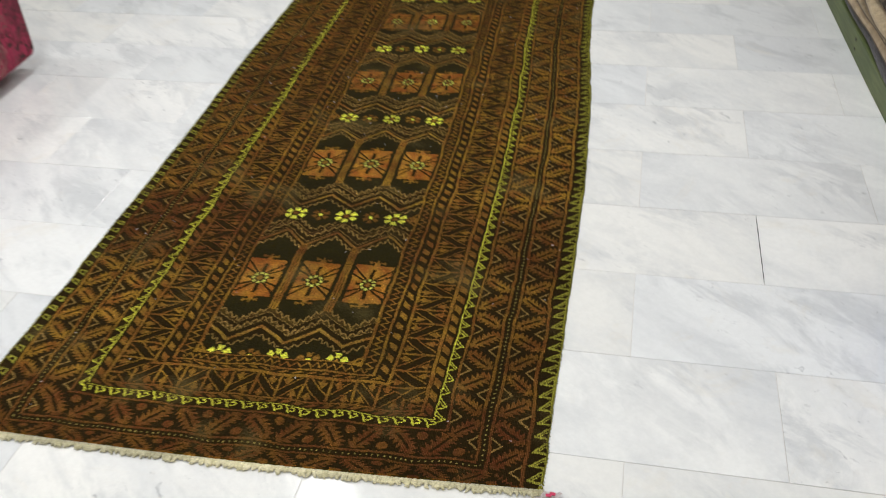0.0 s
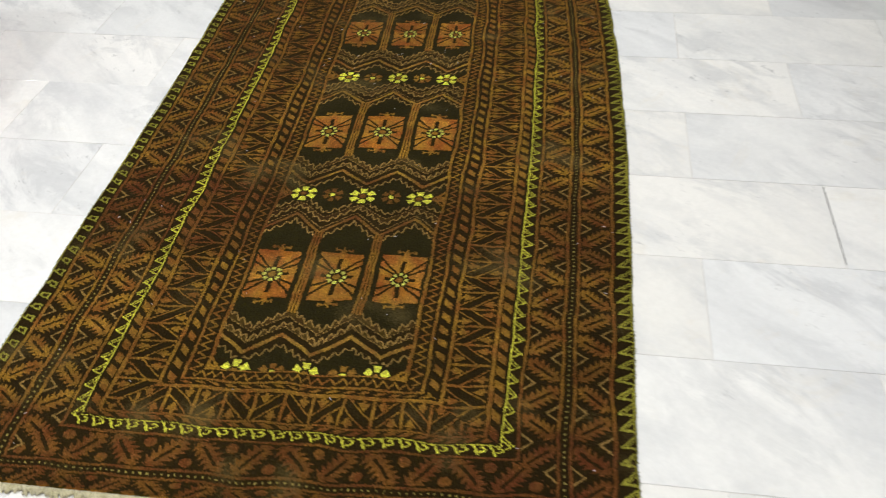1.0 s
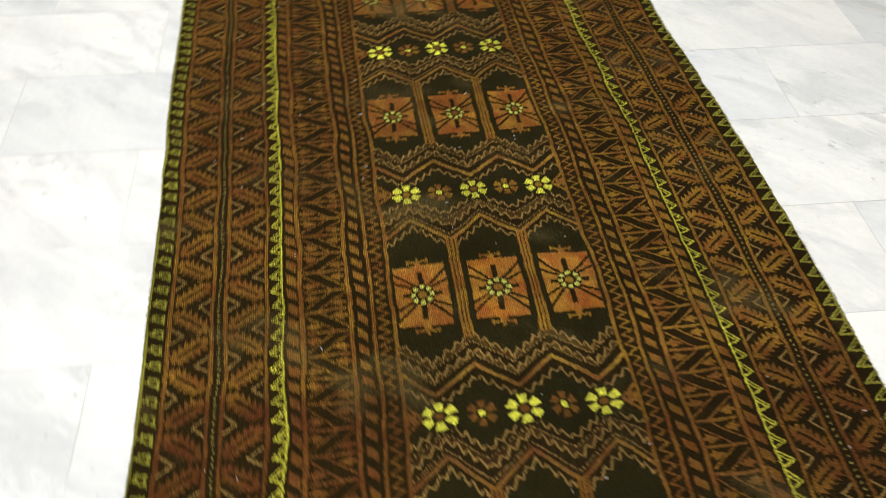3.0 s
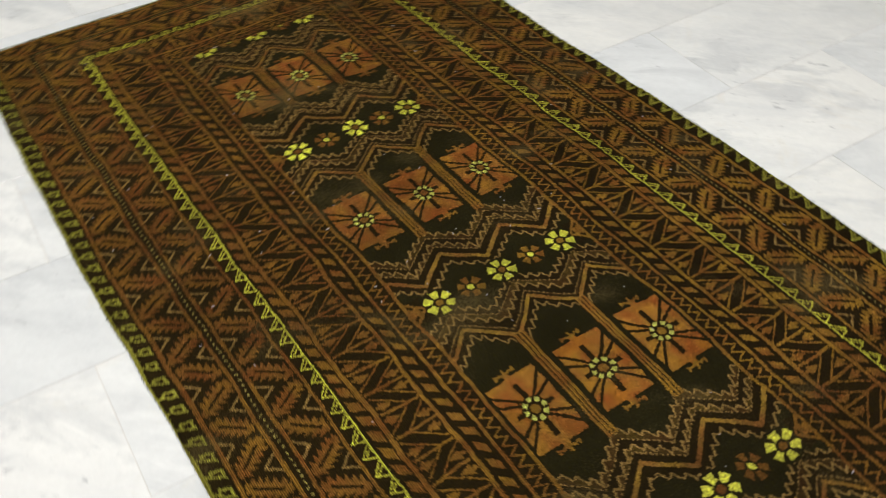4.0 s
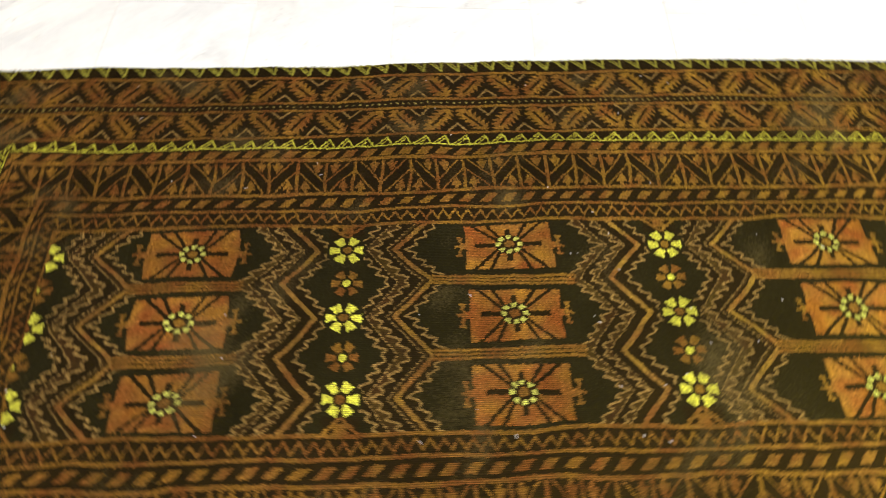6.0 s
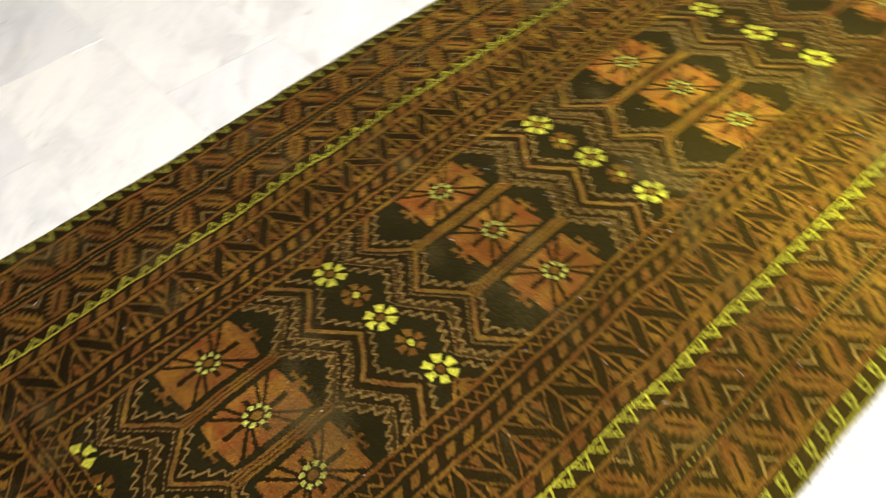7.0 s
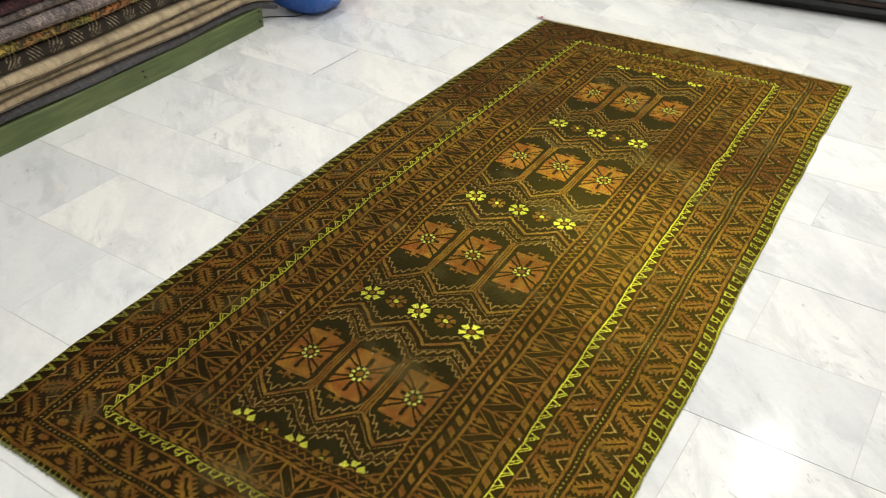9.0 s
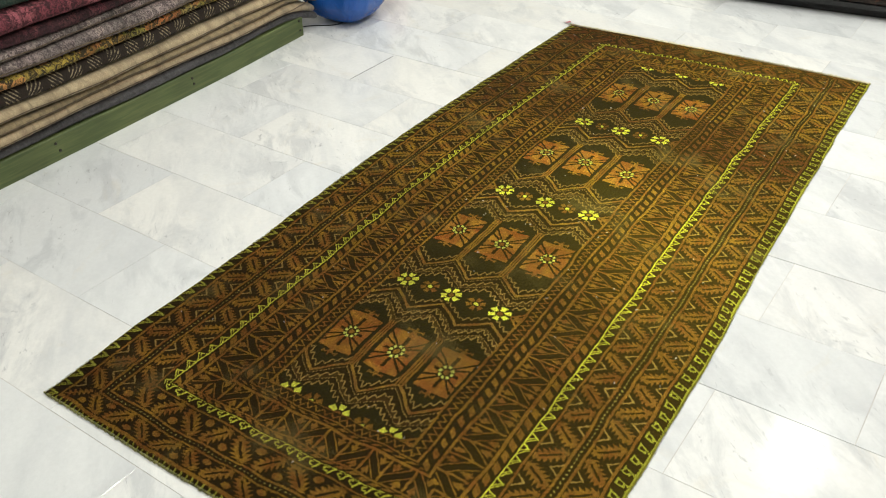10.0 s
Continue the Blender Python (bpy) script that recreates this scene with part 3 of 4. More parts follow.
def tufts(name, y_line, out, count, material, label, low, high, thick):
    """A fringe of short uneven yarn ends along one end of the rug."""
    r = random.Random(count)
    bm = bmesh.new()
    for i in range(count):
        x = -HALF + 2 * HALF * (i + r.uniform(0.1, 0.9)) / count
        a, b, _ = rug_place(np.array([x]), np.array([y_line]))
        a, b = float(a[0]), float(b[0])
        length, lean, wide = r.uniform(low, high), r.uniform(-0.5, 0.5), thick * r.uniform(0.7, 1.3)
        last = None
        for k in range(4):
            t = k / 3
            cx, cy = a + lean * length * t * t, b + out * (length * t - 0.003)
            cz = FLOOR_Z + 0.0045 * (1 - 0.35 * t) + 0.001
            size = wide * (1.0 if k in (1, 2) else 0.75) * (0.55 if k == 3 else 1)
            ringv = [bm.verts.new((cx + size * math.cos(g), cy, cz + 0.8 * size * math.sin(g))) for g in (0.5, 1.6, 2.6, 3.7, 4.7, 5.8)]
            if last:
                for m in range(6):
                    bm.faces.new((last[m], last[(m + 1) % 6], ringv[(m + 1) % 6], ringv[m]))
            else:
                bm.faces.new(ringv[::-1])
            last = ringv
        bm.faces.new(last)
    ob = smooth(part(name, bm, material, rug, label))
    return tagged(ob, kind="stuff")


tufts("fringe", Y_LOW, -1, 330, CREAM_YARN, "short knotted cream fringe", 0.008, 0.019, 0.0042)
tufts("fringe", Y_HIGH, 1, 330, DARK_YARN, "worn olive fringe stubs", 0.003, 0.008, 0.0018)

def overcast(right):
    """Loose olive yarn loops along a long edge."""
    r = random.Random(40 + right)
    bm = bmesh.new()
    for i in range(520):
        y = Y_LOW + (Y_HIGH - Y_LOW) * (i + r.random()) / 520
        x = HALF if right else -HALF
        a, c, _ = (float(v[0]) for v in rug_place(np.array([x]), np.array([y])))
        out = 1 if right else -1
        length, lean, wide = r.uniform(0.001, 0.0048), r.uniform(-0.004, 0.004), r.uniform(0.0008, 0.0016)
        last = None
        for k in range(3):
            t = k / 2
            mid = Vector((a + out * (length * t - 0.0015), c + lean * t, FLOOR_Z + 0.0045 - 0.003 * t * t))
            ringv = [bm.verts.new(mid + Vector((0, wide * math.cos(g), wide * math.sin(g))) * (0.5 if k == 2 else 1)) for g in (0.0, 1.57, 3.14, 4.71)]
            if last:
                for m in range(4):
                    bm.faces.new((last[m], last[(m + 1) % 4], ringv[(m + 1) % 4], ringv[m]))
            last = ringv
        bm.faces.new(last)
    tagged(smooth(part("overcast_edge", bm, DARK_YARN, rug, "olive yarn overcast along the long edge")), kind="stuff")


overcast(1)
overcast(0)

# bits of lint caught on the pile
LINT = plain("lint", (0.75, 0.72, 0.66), 0.9)
r = random.Random(71)
bm = bmesh.new()
for _ in range(95):
    x, y = r.uniform(-0.6, 0.6), r.uniform(0.0, 2.65)
    a, c, h = (float(v[0]) for v in rug_place(np.array([x]), np.array([y])))
    ang, long, wide = r.uniform(0, math.pi), r.uniform(0.0012, 0.0036), r.uniform(0.0005, 0.0009)
    ends = []
    for k in (-1, 0, 1):
        mid = Vector((a + k * long * math.cos(ang), c + k * long * math.sin(ang) + 0.0006 * k * k, h + 0.0012 + 0.0005 * (1 - k * k)))
        side = Vector((-math.sin(ang), math.cos(ang), 0)) * wide * (1.0 if k == 0 else 0.5)
        ends.append([bm.verts.new(mid + side), bm.verts.new(mid + Vector((0, 0, wide))), bm.verts.new(mid - side), bm.verts.new(mid - Vector((0, 0, wide)))])
    for s, e in zip(ends, ends[1:]):
        for m in range(4):
            bm.faces.new((s[m], s[(m + 1) % 4], e[(m + 1) % 4], e[m]))
    bm.faces.new(ends[0][::-1])
    bm.faces.new(ends[-1])
tagged(mesh_object("lint", bm, LINT), "scattered white specks of lint on the rug", "lint", kind="stuff")

# small paper tag tied to the corner of the rug
TAG, TAG_RED = plain("tag_paper", (0.8, 0.72, 0.72), 0.6, 0, 0.05), plain("tag_red", (0.55, 0.03, 0.10), 0.6)
tag = tagged(new("price_tag"), "small folded white and red paper tag at the rug's corner", "tag")
tag.location = (0.622, -0.066, FLOOR_Z)
bm = bmesh.new()
rows = [[bm.verts.new((0.034 * i / 6 - 0.015 + 0.004 * j, 0.022 * j / 3 - 0.016, 0.004 + 0.006 * math.sin(i * 1.1 + j * 0.7) ** 2)) for i in range(7)] for j in range(4)]
for j in range(3):
    for i in range(6):
        bm.faces.new((rows[j][i], rows[j][i + 1], rows[j + 1][i + 1], rows[j + 1][i]))
bmesh.ops.solidify(bm, geom=bm.faces[:], thickness=0.0006)
part("paper", bm, TAG, tag)
bm = bmesh.new()
for k, (ox, oy, oz) in enumerate(((-0.018, 0.006, 0.004), (0.006, -0.006, 0.0115), (0.013, 0.0, 0.009))):
    box(bm, ox - 0.006, ox + 0.005, oy - 0.0035, oy + 0.003, oz, oz + 0.0012, 0.0004)
part("red_print", bm, TAG_RED, tag, "red printed strips")
bm = bmesh.new()
last = None
for i in range(12):
    u = i / 11
    mid = Vector((-0.002 - 0.010 * u, 0.010 * math.sin(3 * u), 0.006 + 0.022 * u))
    ringv = [bm.verts.new(mid + 0.0009 * Vector((math.cos(g), math.sin(g), 0))) for g in (0, 1.57, 3.14, 4.71)]
    if last:
        for m in range(4):
            bm.faces.new((last[m], last[(m + 1) % 4], ringv[(m + 1) % 4], ringv[m]))
    else:
        bm.faces.new(ringv[::-1])
    last = ringv
bm.faces.new(last)
part("thread", bm, LINT, tag, "pale thread sticking up")


# ---------- folded carpets ----------
def folded_carpet(parent_name, label, category, x0, depth, y0, y1, z0, thick, folds, material, bend=None, seed=1, sag=0.0, group="", swing=0.010, cord=None):
    """A carpet folded flat: each layer a slab with a rounded, uneven fold towards -x and soft ends; the folds lie on one another."""
    r = random.Random(seed)
    thing = tagged(new(parent_name), label, category, group)
    thing.location = (x0, y0, z0)
    t = thick / folds
    for k in range(folds):
        bm = bmesh.new()
        out, wave, p1, p2 = r.uniform(-0.008, 0.008), r.uniform(0.5, 1.0) * swing, r.uniform(0, 6), r.uniform(0, 6)
        n, length = 46, y1 - y0
        a0, a1 = r.uniform(-0.010, 0.010), length + r.uniform(-0.02, 0.02)
        last = None
        for i in range(n + 1):
            y = a0 + (a1 - a0) * i / n
            ease = min(1.0, min(i, n - i) / 2.0 + 0.9)
            shift = out + wave * math.sin(y * 5.2 + p1) + 0.5 * wave * math.sin(y * 13 + p2) + (bend(y + y0) if bend else 0.0)
            rise = 0.0025 * math.sin(y * 4 + p2) * (k + 1) * 0.6
            droop = sag * max(0.0, 1 - (y - a0) / 0.22) ** 2
            half = t * 0.5 * 0.96 * ease
            zc = t * (k + 0.5) + rise - droop
            ringv = []
            for g in range(9):
                ang = math.pi * (0.5 + g / 8)
                ringv.append(bm.verts.new((shift + t * 0.8 + t * 0.80 * math.cos(ang), y, zc + half * math.copysign(abs(math.sin(ang)) ** 0.8, math.sin(ang)))))
            ringv.append(bm.verts.new((depth, y, zc - half)))
            ringv.append(bm.verts.new((depth, y, zc + half)))
            if last:
                for m in range(11):
                    bm.faces.new((last[m], ringv[m], ringv[(m + 1) % 11], last[(m + 1) % 11]))
            else:
                bm.faces.new(ringv)
            last = ringv
        bm.faces.new(last[::-1])
        bmesh.ops.recalc_face_normals(bm, faces=bm.faces)
        smooth(part("fold", bm, material, thing))
    if cord is not None:
        bm = bmesh.new()
        last = None
        for i in range(91):
            y = 0.03 + (y1 - y0 - 0.06) * i / 90
            shift = out + wave * math.sin(y * 5.2 + p1) + 0.5 * wave * math.sin(y * 13 + p2) + (bend(y + y0) if bend else 0.0)
            mid = Vector((shift + 0.002, y, t * 0.34 + 0.0025 * math.sin(y * 4 + p2) * 0.6 + 0.0012 * math.sin(y * 31)))
            ringv = [bm.verts.new(mid + 0.0028 * Vector((math.cos(g), 0, math.sin(g)))) for g in (0, 1.257, 2.513, 3.770, 5.027)]
            if last:
                for m in range(5):
                    bm.faces.new((last[m], ringv[m], ringv[(m + 1) % 5], last[(m + 1) % 5]))
            last = ringv
        bmesh.ops.recalc_face_normals(bm, faces=bm.faces)
        smooth(part("edge_cord", bm, cord, thing, "brown overcast edge cord"))
    return thing


GREEN_WOOD = painted_wood("green_painted_wood", (0.080, 0.112, 0.036), (0.140, 0.165, 0.058))
BLACK_WOOD = painted_wood("black_painted_wood", (0.012, 0.012, 0.012), (0.03, 0.03, 0.03))
RAW_WOOD = painted_wood("raw_wood", (0.28, 0.19, 0.10), (0.20, 0.13, 0.07))
SCREW = plain("screw_steel", (0.05, 0.045, 0.04), 0.45, 0.7)


def front_line(y):
    """The stacks' front runs almost along the rug, drawn back a little at the near end."""
    return float(np.interp(y, [0.6, 1.15, 1.75, 3.4], [0.040, 0.010, 0.0, -0.012]))


# low green plinth under the stack
plinth = tagged(new("plinth"), "long low green-painted wooden plinth under folded carpets", "plinth")
plinth.location = (1.535, 0.64, FLOOR_Z)
bm = bmesh.new()
last = None
for i in range(31):
    y = 0.64 + 2.9 * i / 30
    s = front_line(y)
    ringv = [bm.verts.new((s + u, y - 0.64, v)) for u, v in ((0.002, 0.0), (0.0, 0.003), (0.0, 0.082), (0.003, 0.086), (0.020, 0.086), (0.022, 0.082), (0.022, 0.0))]
    if last:
        for m in range(7):
            bm.faces.new((last[m], ringv[m], ringv[(m + 1) % 7], last[(m + 1) % 7]))
    else:
        bm.faces.new(ringv)
    last = ringv
bm.faces.new(last[::-1])
bmesh.ops.recalc_face_normals(bm, faces=bm.faces)
part("front_board", bm, GREEN_WOOD, plinth, "green-painted knotty front board")
for y in (0.03, 0.95, 1.9, 2.85):
    bm = bmesh.new()
    box(bm, 0.066, 1.0, y, y + 0.045, 0.0, 0.084, 0.003)
    part("joist", bm, RAW_WOOD, plinth, "raw wooden joist")
for y, z in ((0.02, 0.030), (0.023, 0.072), (1.30, 0.033), (1.31, 0.062), (0.68, 0.036), (0.685, 0.060), (2.2, 0.03)):
    bm = bmesh.new()
    bmesh.ops.create_cone(bm, cap_ends=True, segments=12, radius1=0.0055, radius2=0.0045, depth=0.004)
    bmesh.ops.rotate(bm, verts=bm.verts, matrix=Matrix.Rotation(radians(-90), 3, "Y"))
    bmesh.ops.translate(bm, verts=bm.verts, vec=(front_line(y + 0.64) - 0.001, y, z))
    part("screw", bm, SCREW, plinth, "dark steel screw head")

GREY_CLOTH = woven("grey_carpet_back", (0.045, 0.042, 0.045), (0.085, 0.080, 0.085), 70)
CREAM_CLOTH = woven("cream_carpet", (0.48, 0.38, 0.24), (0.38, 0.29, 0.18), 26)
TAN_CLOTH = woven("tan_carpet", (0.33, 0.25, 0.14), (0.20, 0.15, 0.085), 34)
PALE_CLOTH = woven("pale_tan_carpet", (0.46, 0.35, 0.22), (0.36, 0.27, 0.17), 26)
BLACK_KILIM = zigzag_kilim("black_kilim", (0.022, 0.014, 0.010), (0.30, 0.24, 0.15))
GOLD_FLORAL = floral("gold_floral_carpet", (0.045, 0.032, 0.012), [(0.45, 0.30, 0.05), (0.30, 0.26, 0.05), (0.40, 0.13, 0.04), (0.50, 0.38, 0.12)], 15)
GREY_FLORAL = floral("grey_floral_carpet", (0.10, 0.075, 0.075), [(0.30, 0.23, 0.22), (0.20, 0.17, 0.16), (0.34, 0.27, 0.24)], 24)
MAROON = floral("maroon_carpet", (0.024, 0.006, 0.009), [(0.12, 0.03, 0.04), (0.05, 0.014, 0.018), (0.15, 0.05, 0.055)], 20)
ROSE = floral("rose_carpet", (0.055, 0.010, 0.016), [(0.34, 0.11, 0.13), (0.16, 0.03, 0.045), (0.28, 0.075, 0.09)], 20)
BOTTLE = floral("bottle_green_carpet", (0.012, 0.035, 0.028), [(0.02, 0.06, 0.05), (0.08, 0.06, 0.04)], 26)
CORD = woven("brown_edge_cord", (0.07, 0.045, 0.025), (0.16, 0.11, 0.06), 160)
STACK = [
    ("dark grey folded carpet at the bottom of the stack", 0.038, 1, GREY_CLOTH, 0.000),
    ("pale tan folded carpet with a soft rounded edge", 0.040, 1, PALE_CLOTH, 0.004),
    ("tan striped folded carpet, thin and flattened", 0.026, 1, TAN_CLOTH, 0.004),
    ("cream folded carpet with a plump fold", 0.040, 1, CREAM_CLOTH, -0.004),
    ("black folded kilim with pale woven marks", 0.062, 1, BLACK_KILIM, 0.010),
    ("gold and rust floral folded carpet", 0.036, 1, GOLD_FLORAL, 0.002),
    ("greyish pink floral folded carpet", 0.050, 1, GREY_FLORAL, -0.004),
    ("greyish pink floral folded carpet, thinner", 0.030, 1, GREY_FLORAL, 0.004),
    ("dark maroon folded carpet", 0.040, 1, MAROON, 0.006),
    ("rose red floral folded carpet", 0.070, 1, ROSE, -0.012),
    ("bottle green folded carpet", 0.050, 1, BOTTLE, 0.004),
    ("dark maroon folded carpet on top of the stack", 0.060, 2, MAROON, 0.0),
]
z = FLOOR_Z + 0.086
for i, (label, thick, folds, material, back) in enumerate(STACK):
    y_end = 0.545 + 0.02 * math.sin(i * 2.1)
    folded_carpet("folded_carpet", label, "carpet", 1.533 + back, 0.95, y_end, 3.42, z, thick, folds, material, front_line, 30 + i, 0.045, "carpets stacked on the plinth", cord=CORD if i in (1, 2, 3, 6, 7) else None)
    z += thick

# ---------- dark stack at the far end ----------
DARK_CLOTH = floral("dark_brown_carpet", (0.022, 0.014, 0.010), [(0.05, 0.03, 0.02), (0.015, 0.01, 0.008), (0.07, 0.03, 0.02)], 30)
TEAL_CLOTH = woven("teal_grey_carpet", (0.035, 0.045, 0.050), (0.06, 0.07, 0.075), 60)
BROWN_CLOTH = floral("brown_carpet", (0.06, 0.03, 0.02), [(0.10, 0.05, 0.03), (0.03, 0.015, 0.01)], 30)
shelf = tagged(new("low_shelf"), "long low black wooden shelf under dark folded carpets", "shelf")
shelf.matrix_basis = pose(-0.15, -0.745, FLOOR_Z, 0, 0, 5.6)
bm = bmesh.new()
box(bm, -1.3, 0.43, -0.62, 0.0, 0.045, 0.068, 0.003)
part("board", bm, BLACK_WOOD, shelf)
bm = bmesh.new()
box(bm, -1.3, 0.36, -0.075, -0.055, 0.0, 0.045, 0.002)
part("kickboard", bm, BLACK_WOOD, shelf)
for x in (-1.25, -0.45, 0.28):
    bm = bmesh.new()
    box(bm, x, x + 0.06, -0.60, -0.076, 0.0, 0.045, 0.002)
    part("foot", bm, BLACK_WOOD, shelf)
CASTOR = plain("castor_white", (0.62, 0.61, 0.58), 0.4)
for x, y in ((0.375, -0.028), (-1.24, -0.028)):
    bm = bmesh.new()
    bmesh.ops.create_uvsphere(bm, u_segments=20, v_segments=12, radius=0.026)
    for v in bm.verts:
        v.co.x *= 0.8
    bmesh.ops.translate(bm, verts=bm.verts, vec=(x, y, 0.026))
    smooth(part("castor", bm, CASTOR, shelf, "round white plastic castor"))
z = FLOOR_Z + 0.068
for i, (label, thick, material, back) in enumerate((("black-brown folded carpet on the shelf board", 0.030, DARK_CLOTH, 0.0), ("teal grey folded carpet, thin", 0.016, TEAL_CLOTH, -0.006), ("brown floral folded carpet", 0.045, BROWN_CLOTH, 0.012), ("dark brown folded carpet in the pile", 0.05, DARK_CLOTH, 0.0), ("brown floral carpet folded on top", 0.05, BROWN_CLOTH, 0.01))):
    c = folded_carpet("folded_carpet", label, "carpet", 0, 0.60, 0, 1.70, 0, thick, 1, material, None, 60 + i, 0.0, "dark carpets on the low shelf", 0.003)
    c.matrix_basis = pose(-0.15, -0.745, z, 0, 0, 5.6) @ pose(-1.28, -back, 0, 0, 0, -90)
    z += thick

# ---------- plastic bags ----------
def thin_plastic(name, dark, bright):
    n = Nodes(name, 0.26)
    crease = n.noise(n.coords((1, 1, 0.6)), 11, 6, 0.62, 1.6)
    n.bump(crease, 0.9, 0.016)
    n.bsdf.inputs["Specular IOR Level"].default_value = 0.55
    return n.done(n.mix(crease, dark, bright))


def filled_bag(label, material, x, y, wide, deep, tall, seed):
    """A stuffed bag that stands on the floor: boxy, slack at the foot, with sharp folds in its sides and a tied neck."""
    bag = tagged(new("plastic_bag"), label, "bag")
    bag.location = (x, y, FLOOR_Z)
    shift = Vector((seed, 1.0, 0.0))
    bm = bmesh.new()
    bmesh.ops.create_uvsphere(bm, u_segments=72, v_segments=48, radius=1)
    for v in bm.verts:
        p = v.co.copy()
        fold = (0.5 - abs(noise.noise(p * 2.6 + shift))) ** 2
        fine = (0.5 - abs(noise.noise(p * 6.5 + shift * 2))) ** 2
        k = 1 + 0.10 * noise.noise(p * 1.9 + shift) - 0.20 * fold - 0.10 * fine + 0.06
        sq = lambda c, e: math.copysign(abs(c) ** e, c)
        v.co = Vector((wide * sq(p.x, 0.55) * k, deep * sq(p.y, 0.55) * k, tall * (0.5 + 0.5 * sq(p.z, 0.6) * (k if p.z > 0 else 1))))
        foot = min(1.0, v.co.z / (0.30 * tall))
        v.co.x *= 0.80 + 0.20 * foot
        v.co.y *= 0.80 + 0.20 * foot
        v.co.z = max(v.co.z, 0.0)
    smooth(part("sack", bm, material, bag))
    bm = bmesh.new()
    bmesh.ops.create_cone(bm, cap_ends=True, segments=20, radius1=0.26 * wide, radius2=0.5 * wide, depth=0.3 * tall)
    for v in bm.verts:
        v.co += Vector((0.02 * noise.noise(v.co * 30), 0.02 * noise.noise(v.co * 27 + Vector((5, 0, 0))), 0))
    bmesh.ops.translate(bm, verts=bm.verts, vec=(0, 0, 1.10 * tall))
    smooth(part("knotted_neck", bm, material, bag))
    return bag


BLUE = thin_plastic("blue_plastic", (0.004, 0.065, 0.33), (0.010, 0.125, 0.52))
RED_PLASTIC = thin_plastic("red_plastic", (0.33, 0.012, 0.014), (0.50, 0.03, 0.03))
filled_bag("filled crumpled glossy blue plastic bag standing on the floor", BLUE, 1.548, 0.355, 0.172, 0.165, 0.34, 3.0)
filled_bag("small red plastic bag beside the blue bag", RED_PLASTIC, 1.64, -0.03, 0.115, 0.10, 0.20, 8.0)

# small black box that lies on the floor beyond the rug
BLACK_PLASTIC = plain("black_plastic", (0.012, 0.012, 0.013), 0.35)
small_box = tagged(new("small_box"), "small low black plastic box with a pale strip", "box")
small_box.matrix_basis = pose(1.085, -0.285, FLOOR_Z, 0, 0, 30)
bm = bmesh.new()
box(bm, -0.034, 0.034, -0.05, 0.026, 0.0, 0.040, 0.004)
part("body", bm, BLACK_PLASTIC, small_box)
bm = bmesh.new()
box(bm, -0.032, 0.032, -0.048, 0.024, 0.0405, 0.050, 0.003)
part("lid", bm, BLACK_PLASTIC, small_box)
bm = bmesh.new()
box(bm, -0.012, 0.012, 0.0255, 0.0268, 0.018, 0.023)
part("strip", bm, TAG, small_box, "pale printed strip")

# cable on the floor between the plinth and the bag
CABLE = plain("black_cable", (0.01, 0.01, 0.01), 0.5)
curve = bpy.data.curves.new("cable", "CURVE")
curve.dimensions, curve.bevel_depth, curve.bevel_resolution = "3D", 0.0022, 2
line = curve.splines.new("BEZIER")
line.bezier_points.add(3)
for p, co in zip(line.bezier_points, ((1.70, 0.66, 0.0), (1.63, 0.55, 0.0), (1.52, 0.44, 0.0), (1.66, 0.18, 0.0))):
    p.co = (co[0], co[1], FLOOR_Z + 0.0025)
    p.handle_left_type = p.handle_right_type = "AUTO"
cable_curve = bpy.data.objects.new("cable", curve)
scene.collection.objects.link(cable_curve)
cable_mesh = bpy.data.meshes.new_from_object(cable_curve.evaluated_get(bpy.context.evaluated_depsgraph_get()))
bpy.data.objects.remove(cable_curve)
cable_mesh.materials.append(CABLE)
tagged(new("cable", cable_mesh), "thin black cable lying on the marble floor", "cable")

# ---------- red bale at the west side ----------
PINK = floral("crimson_carpet", (0.34, 0.022, 0.068), [(0.46, 0.17, 0.17), (0.040, 0.012, 0.012), (0.42, 0.06, 0.11), (0.035, 0.012, 0.010), (0.30, 0.10, 0.09)], 11)
BEIGE = woven("beige_carpet_back", (0.30, 0.27, 0.22), (0.22, 0.20, 0.16), 60)
base = folded_carpet("folded_carpet", "grey-beige folded carpet under the crimson bale", "carpet", 0, 0.6, 0, 0.75, 0, 0.055, 2, BEIGE, None, 81, 0, "carpets by the west side", 0.004)
base.matrix_basis = pose(-1.50, 1.58, FLOOR_Z, 0, 0, 180)
bale = tagged(new("carpet_bale"), "thick crimson and brown patterned carpet folded into a bale", "carpet")
bale.location = (-1.40, 1.66, FLOOR_Z + 0.056)
bm = bmesh.new()
box(bm, -0.75, 0.0, -0.95, 0.0, 0.0, 0.42)
bmesh.ops.bevel(bm, geom=bm.edges[:], offset=0.035, segments=4, affect="EDGES", profile=0.5)
bmesh.ops.subdivide_edges(bm, edges=bm.edges[:], cuts=3, use_grid_fill=True)
for v in bm.verts:
    k = noise.noise(v.co * 5.0) * 0.014 + noise.noise(v.co * 14) * 0.004
    v.co += Vector((k, k * 0.6, abs(k) * 0.6))
smooth(part("fold", bm, PINK, bale))

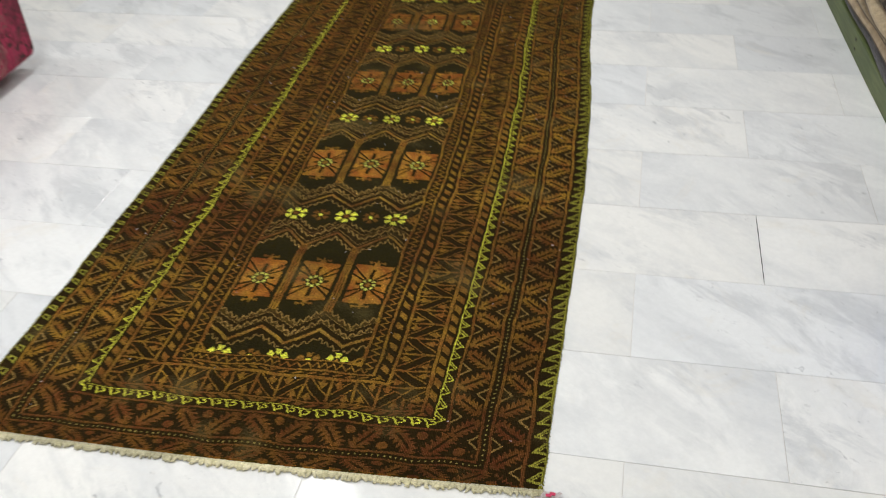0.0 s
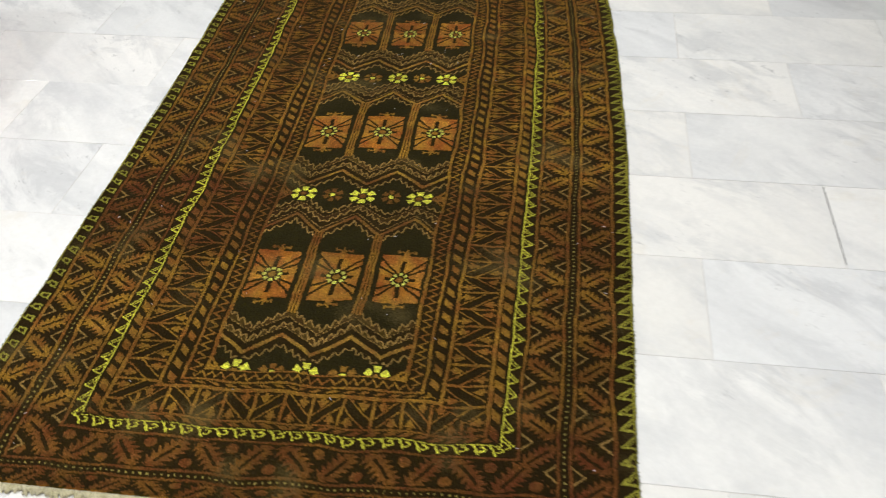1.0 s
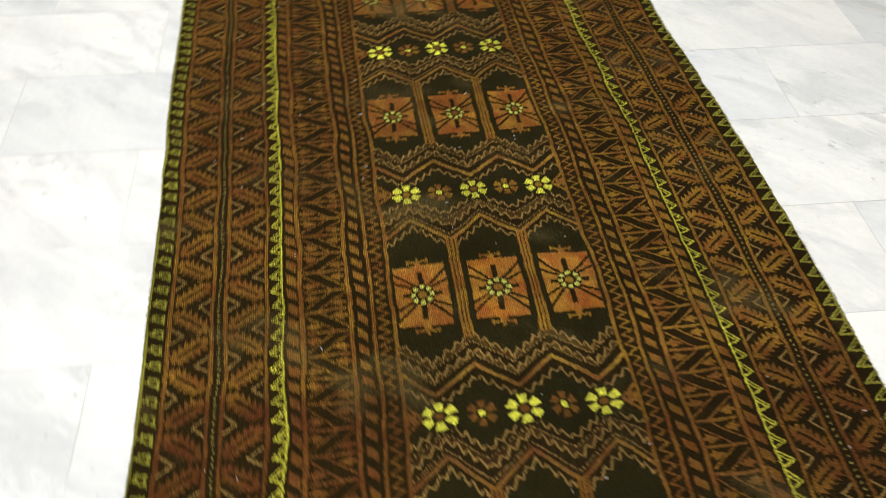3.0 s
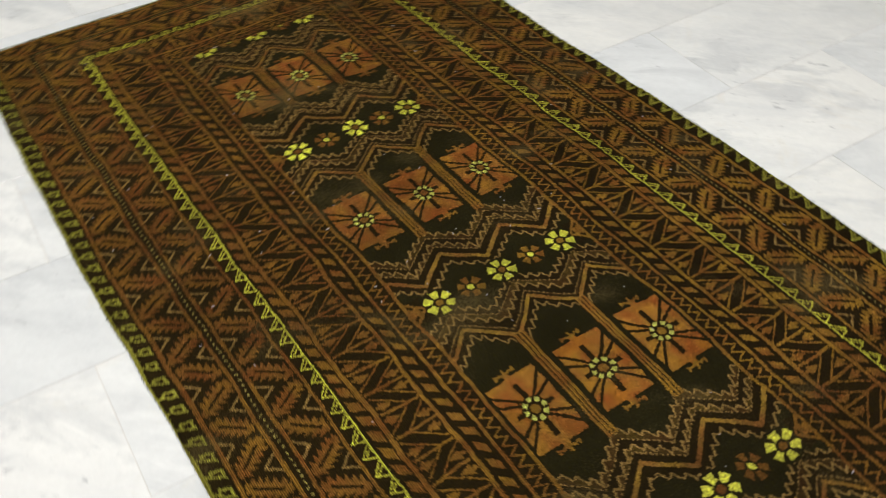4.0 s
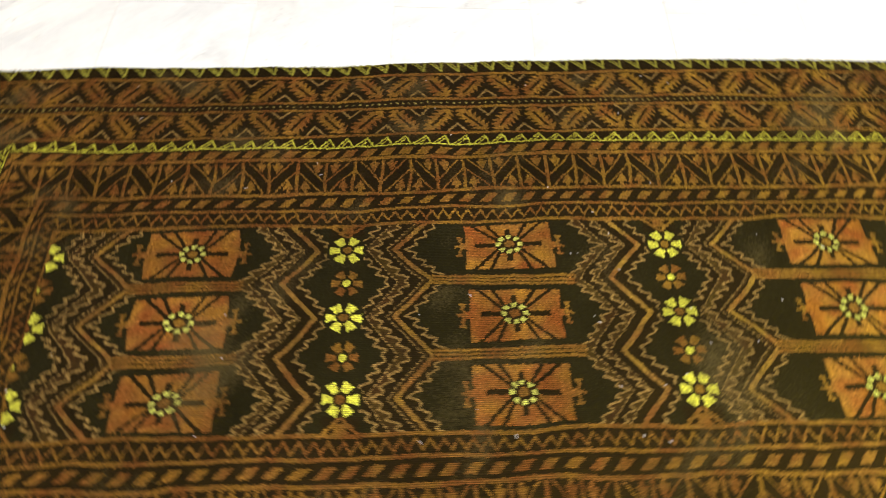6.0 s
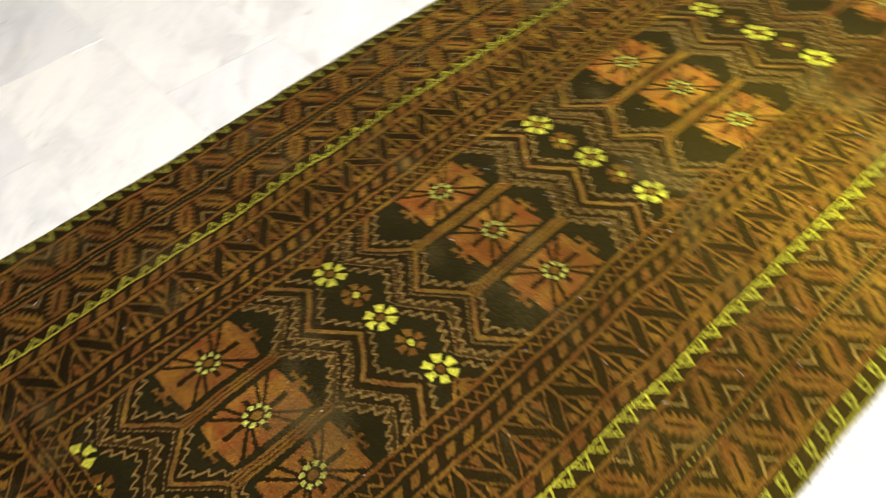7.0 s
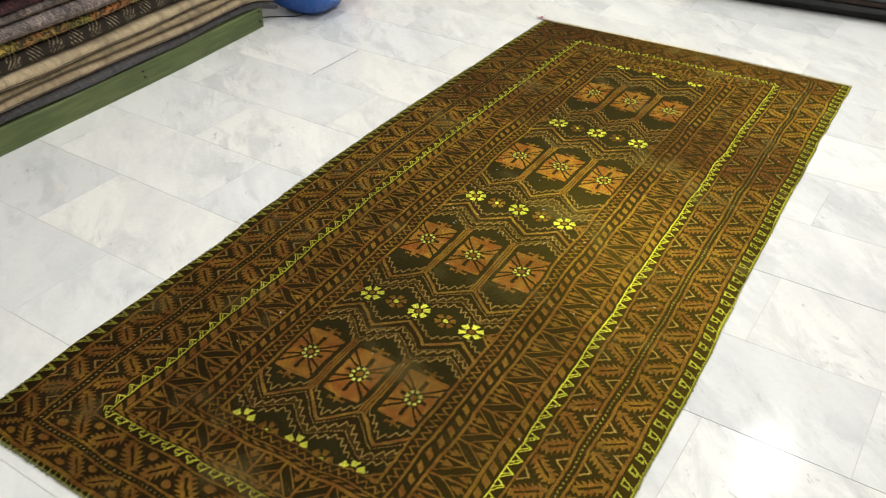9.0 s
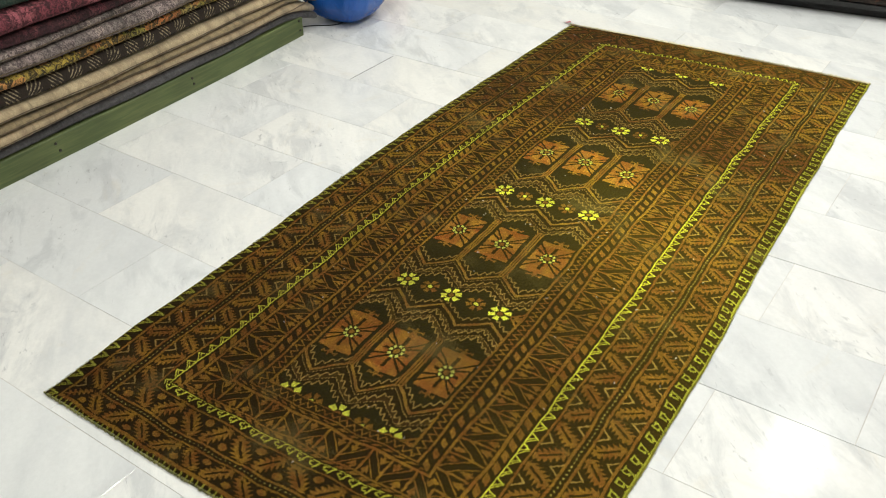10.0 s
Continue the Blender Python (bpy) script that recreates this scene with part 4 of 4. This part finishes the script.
# ---------- floor tiles ----------
def tile_mesh():
    bm = bmesh.new()
    g, c, h = 0.0008, 0.0005, 0.004
    a, b = TILE_L / 2 - g, TILE_W / 2 - g
    rings = [[bm.verts.new((sx * (a - i), sy * (b - i), zz)) for sx, sy in ((-1, -1), (1, -1), (1, 1), (-1, 1))] for i, zz in ((0, -h), (0, -c * 0.6), (c, 0))]
    for lo, hi in zip(rings, rings[1:]):
        for m in range(4):
            bm.faces.new((lo[m], lo[(m + 1) % 4], hi[(m + 1) % 4], hi[m]))
    bm.faces.new(rings[-1])
    me = bpy.data.meshes.new("tile")
    bm.to_mesh(me)
    bm.free()
    me.materials.append(MARBLE)
    return me


tile = tile_mesh()
turn = Matrix.Rotation(radians(TILT), 4, "Z")
anchor = Vector((0.804, 0.930 + TILE_W / 2, FLOOR_Z))
r = random.Random(17)
for row in range(-12, 17):
    for col in range(-8, 5):
        local = Vector(((col + 0.5 + (0.5 if row % 2 else 0.0)) * TILE_L, row * TILE_W, 0))
        at = anchor + turn @ local
        if X0 + 0.18 < at.x < X1 - 0.18 and Y0 + 0.02 < at.y < Y1 - 0.02:
            ob = new("tile", tile)
            ob.parent = floor
            ob.matrix_basis = Matrix.Translation((at.x, at.y, at.z + r.uniform(-0.0004, 0.0004))) @ turn @ Matrix.Rotation(radians(r.uniform(-0.12, 0.12)), 4, "X") @ Matrix.Rotation(radians(180 * r.randint(0, 1)), 4, "Z")

# one joint is packed with black dirt
bm = bmesh.new()
last = None
for i in range(13):
    along = -1.46 * TILE_W + (TILE_W * 0.94) * i / 12
    half = 0.0009 + 0.0004 * math.sin(i * 2.3) if 0 < i < 12 else 0.0003
    low, high = -0.0020, 0.0003
    ringv = [bm.verts.new((TILE_L / 2 + u, along, v)) for u, v in ((-half, low), (half, low), (half, high), (-half, high))]
    if last:
        for k in range(4):
            bm.faces.new((last[k], last[(k + 1) % 4], ringv[(k + 1) % 4], ringv[k]))
    else:
        bm.faces.new(ringv[::-1])
    last = ringv
bm.faces.new(last)
bmesh.ops.recalc_face_normals(bm, faces=bm.faces)
dirt = part("joint_dirt", bm, plain("joint_dirt", (0.06, 0.06, 0.06), 0.9, 0.0, 0.3, 120), floor, "black dirt in a tile joint")
dirt.matrix_basis = Matrix.Translation(anchor) @ turn
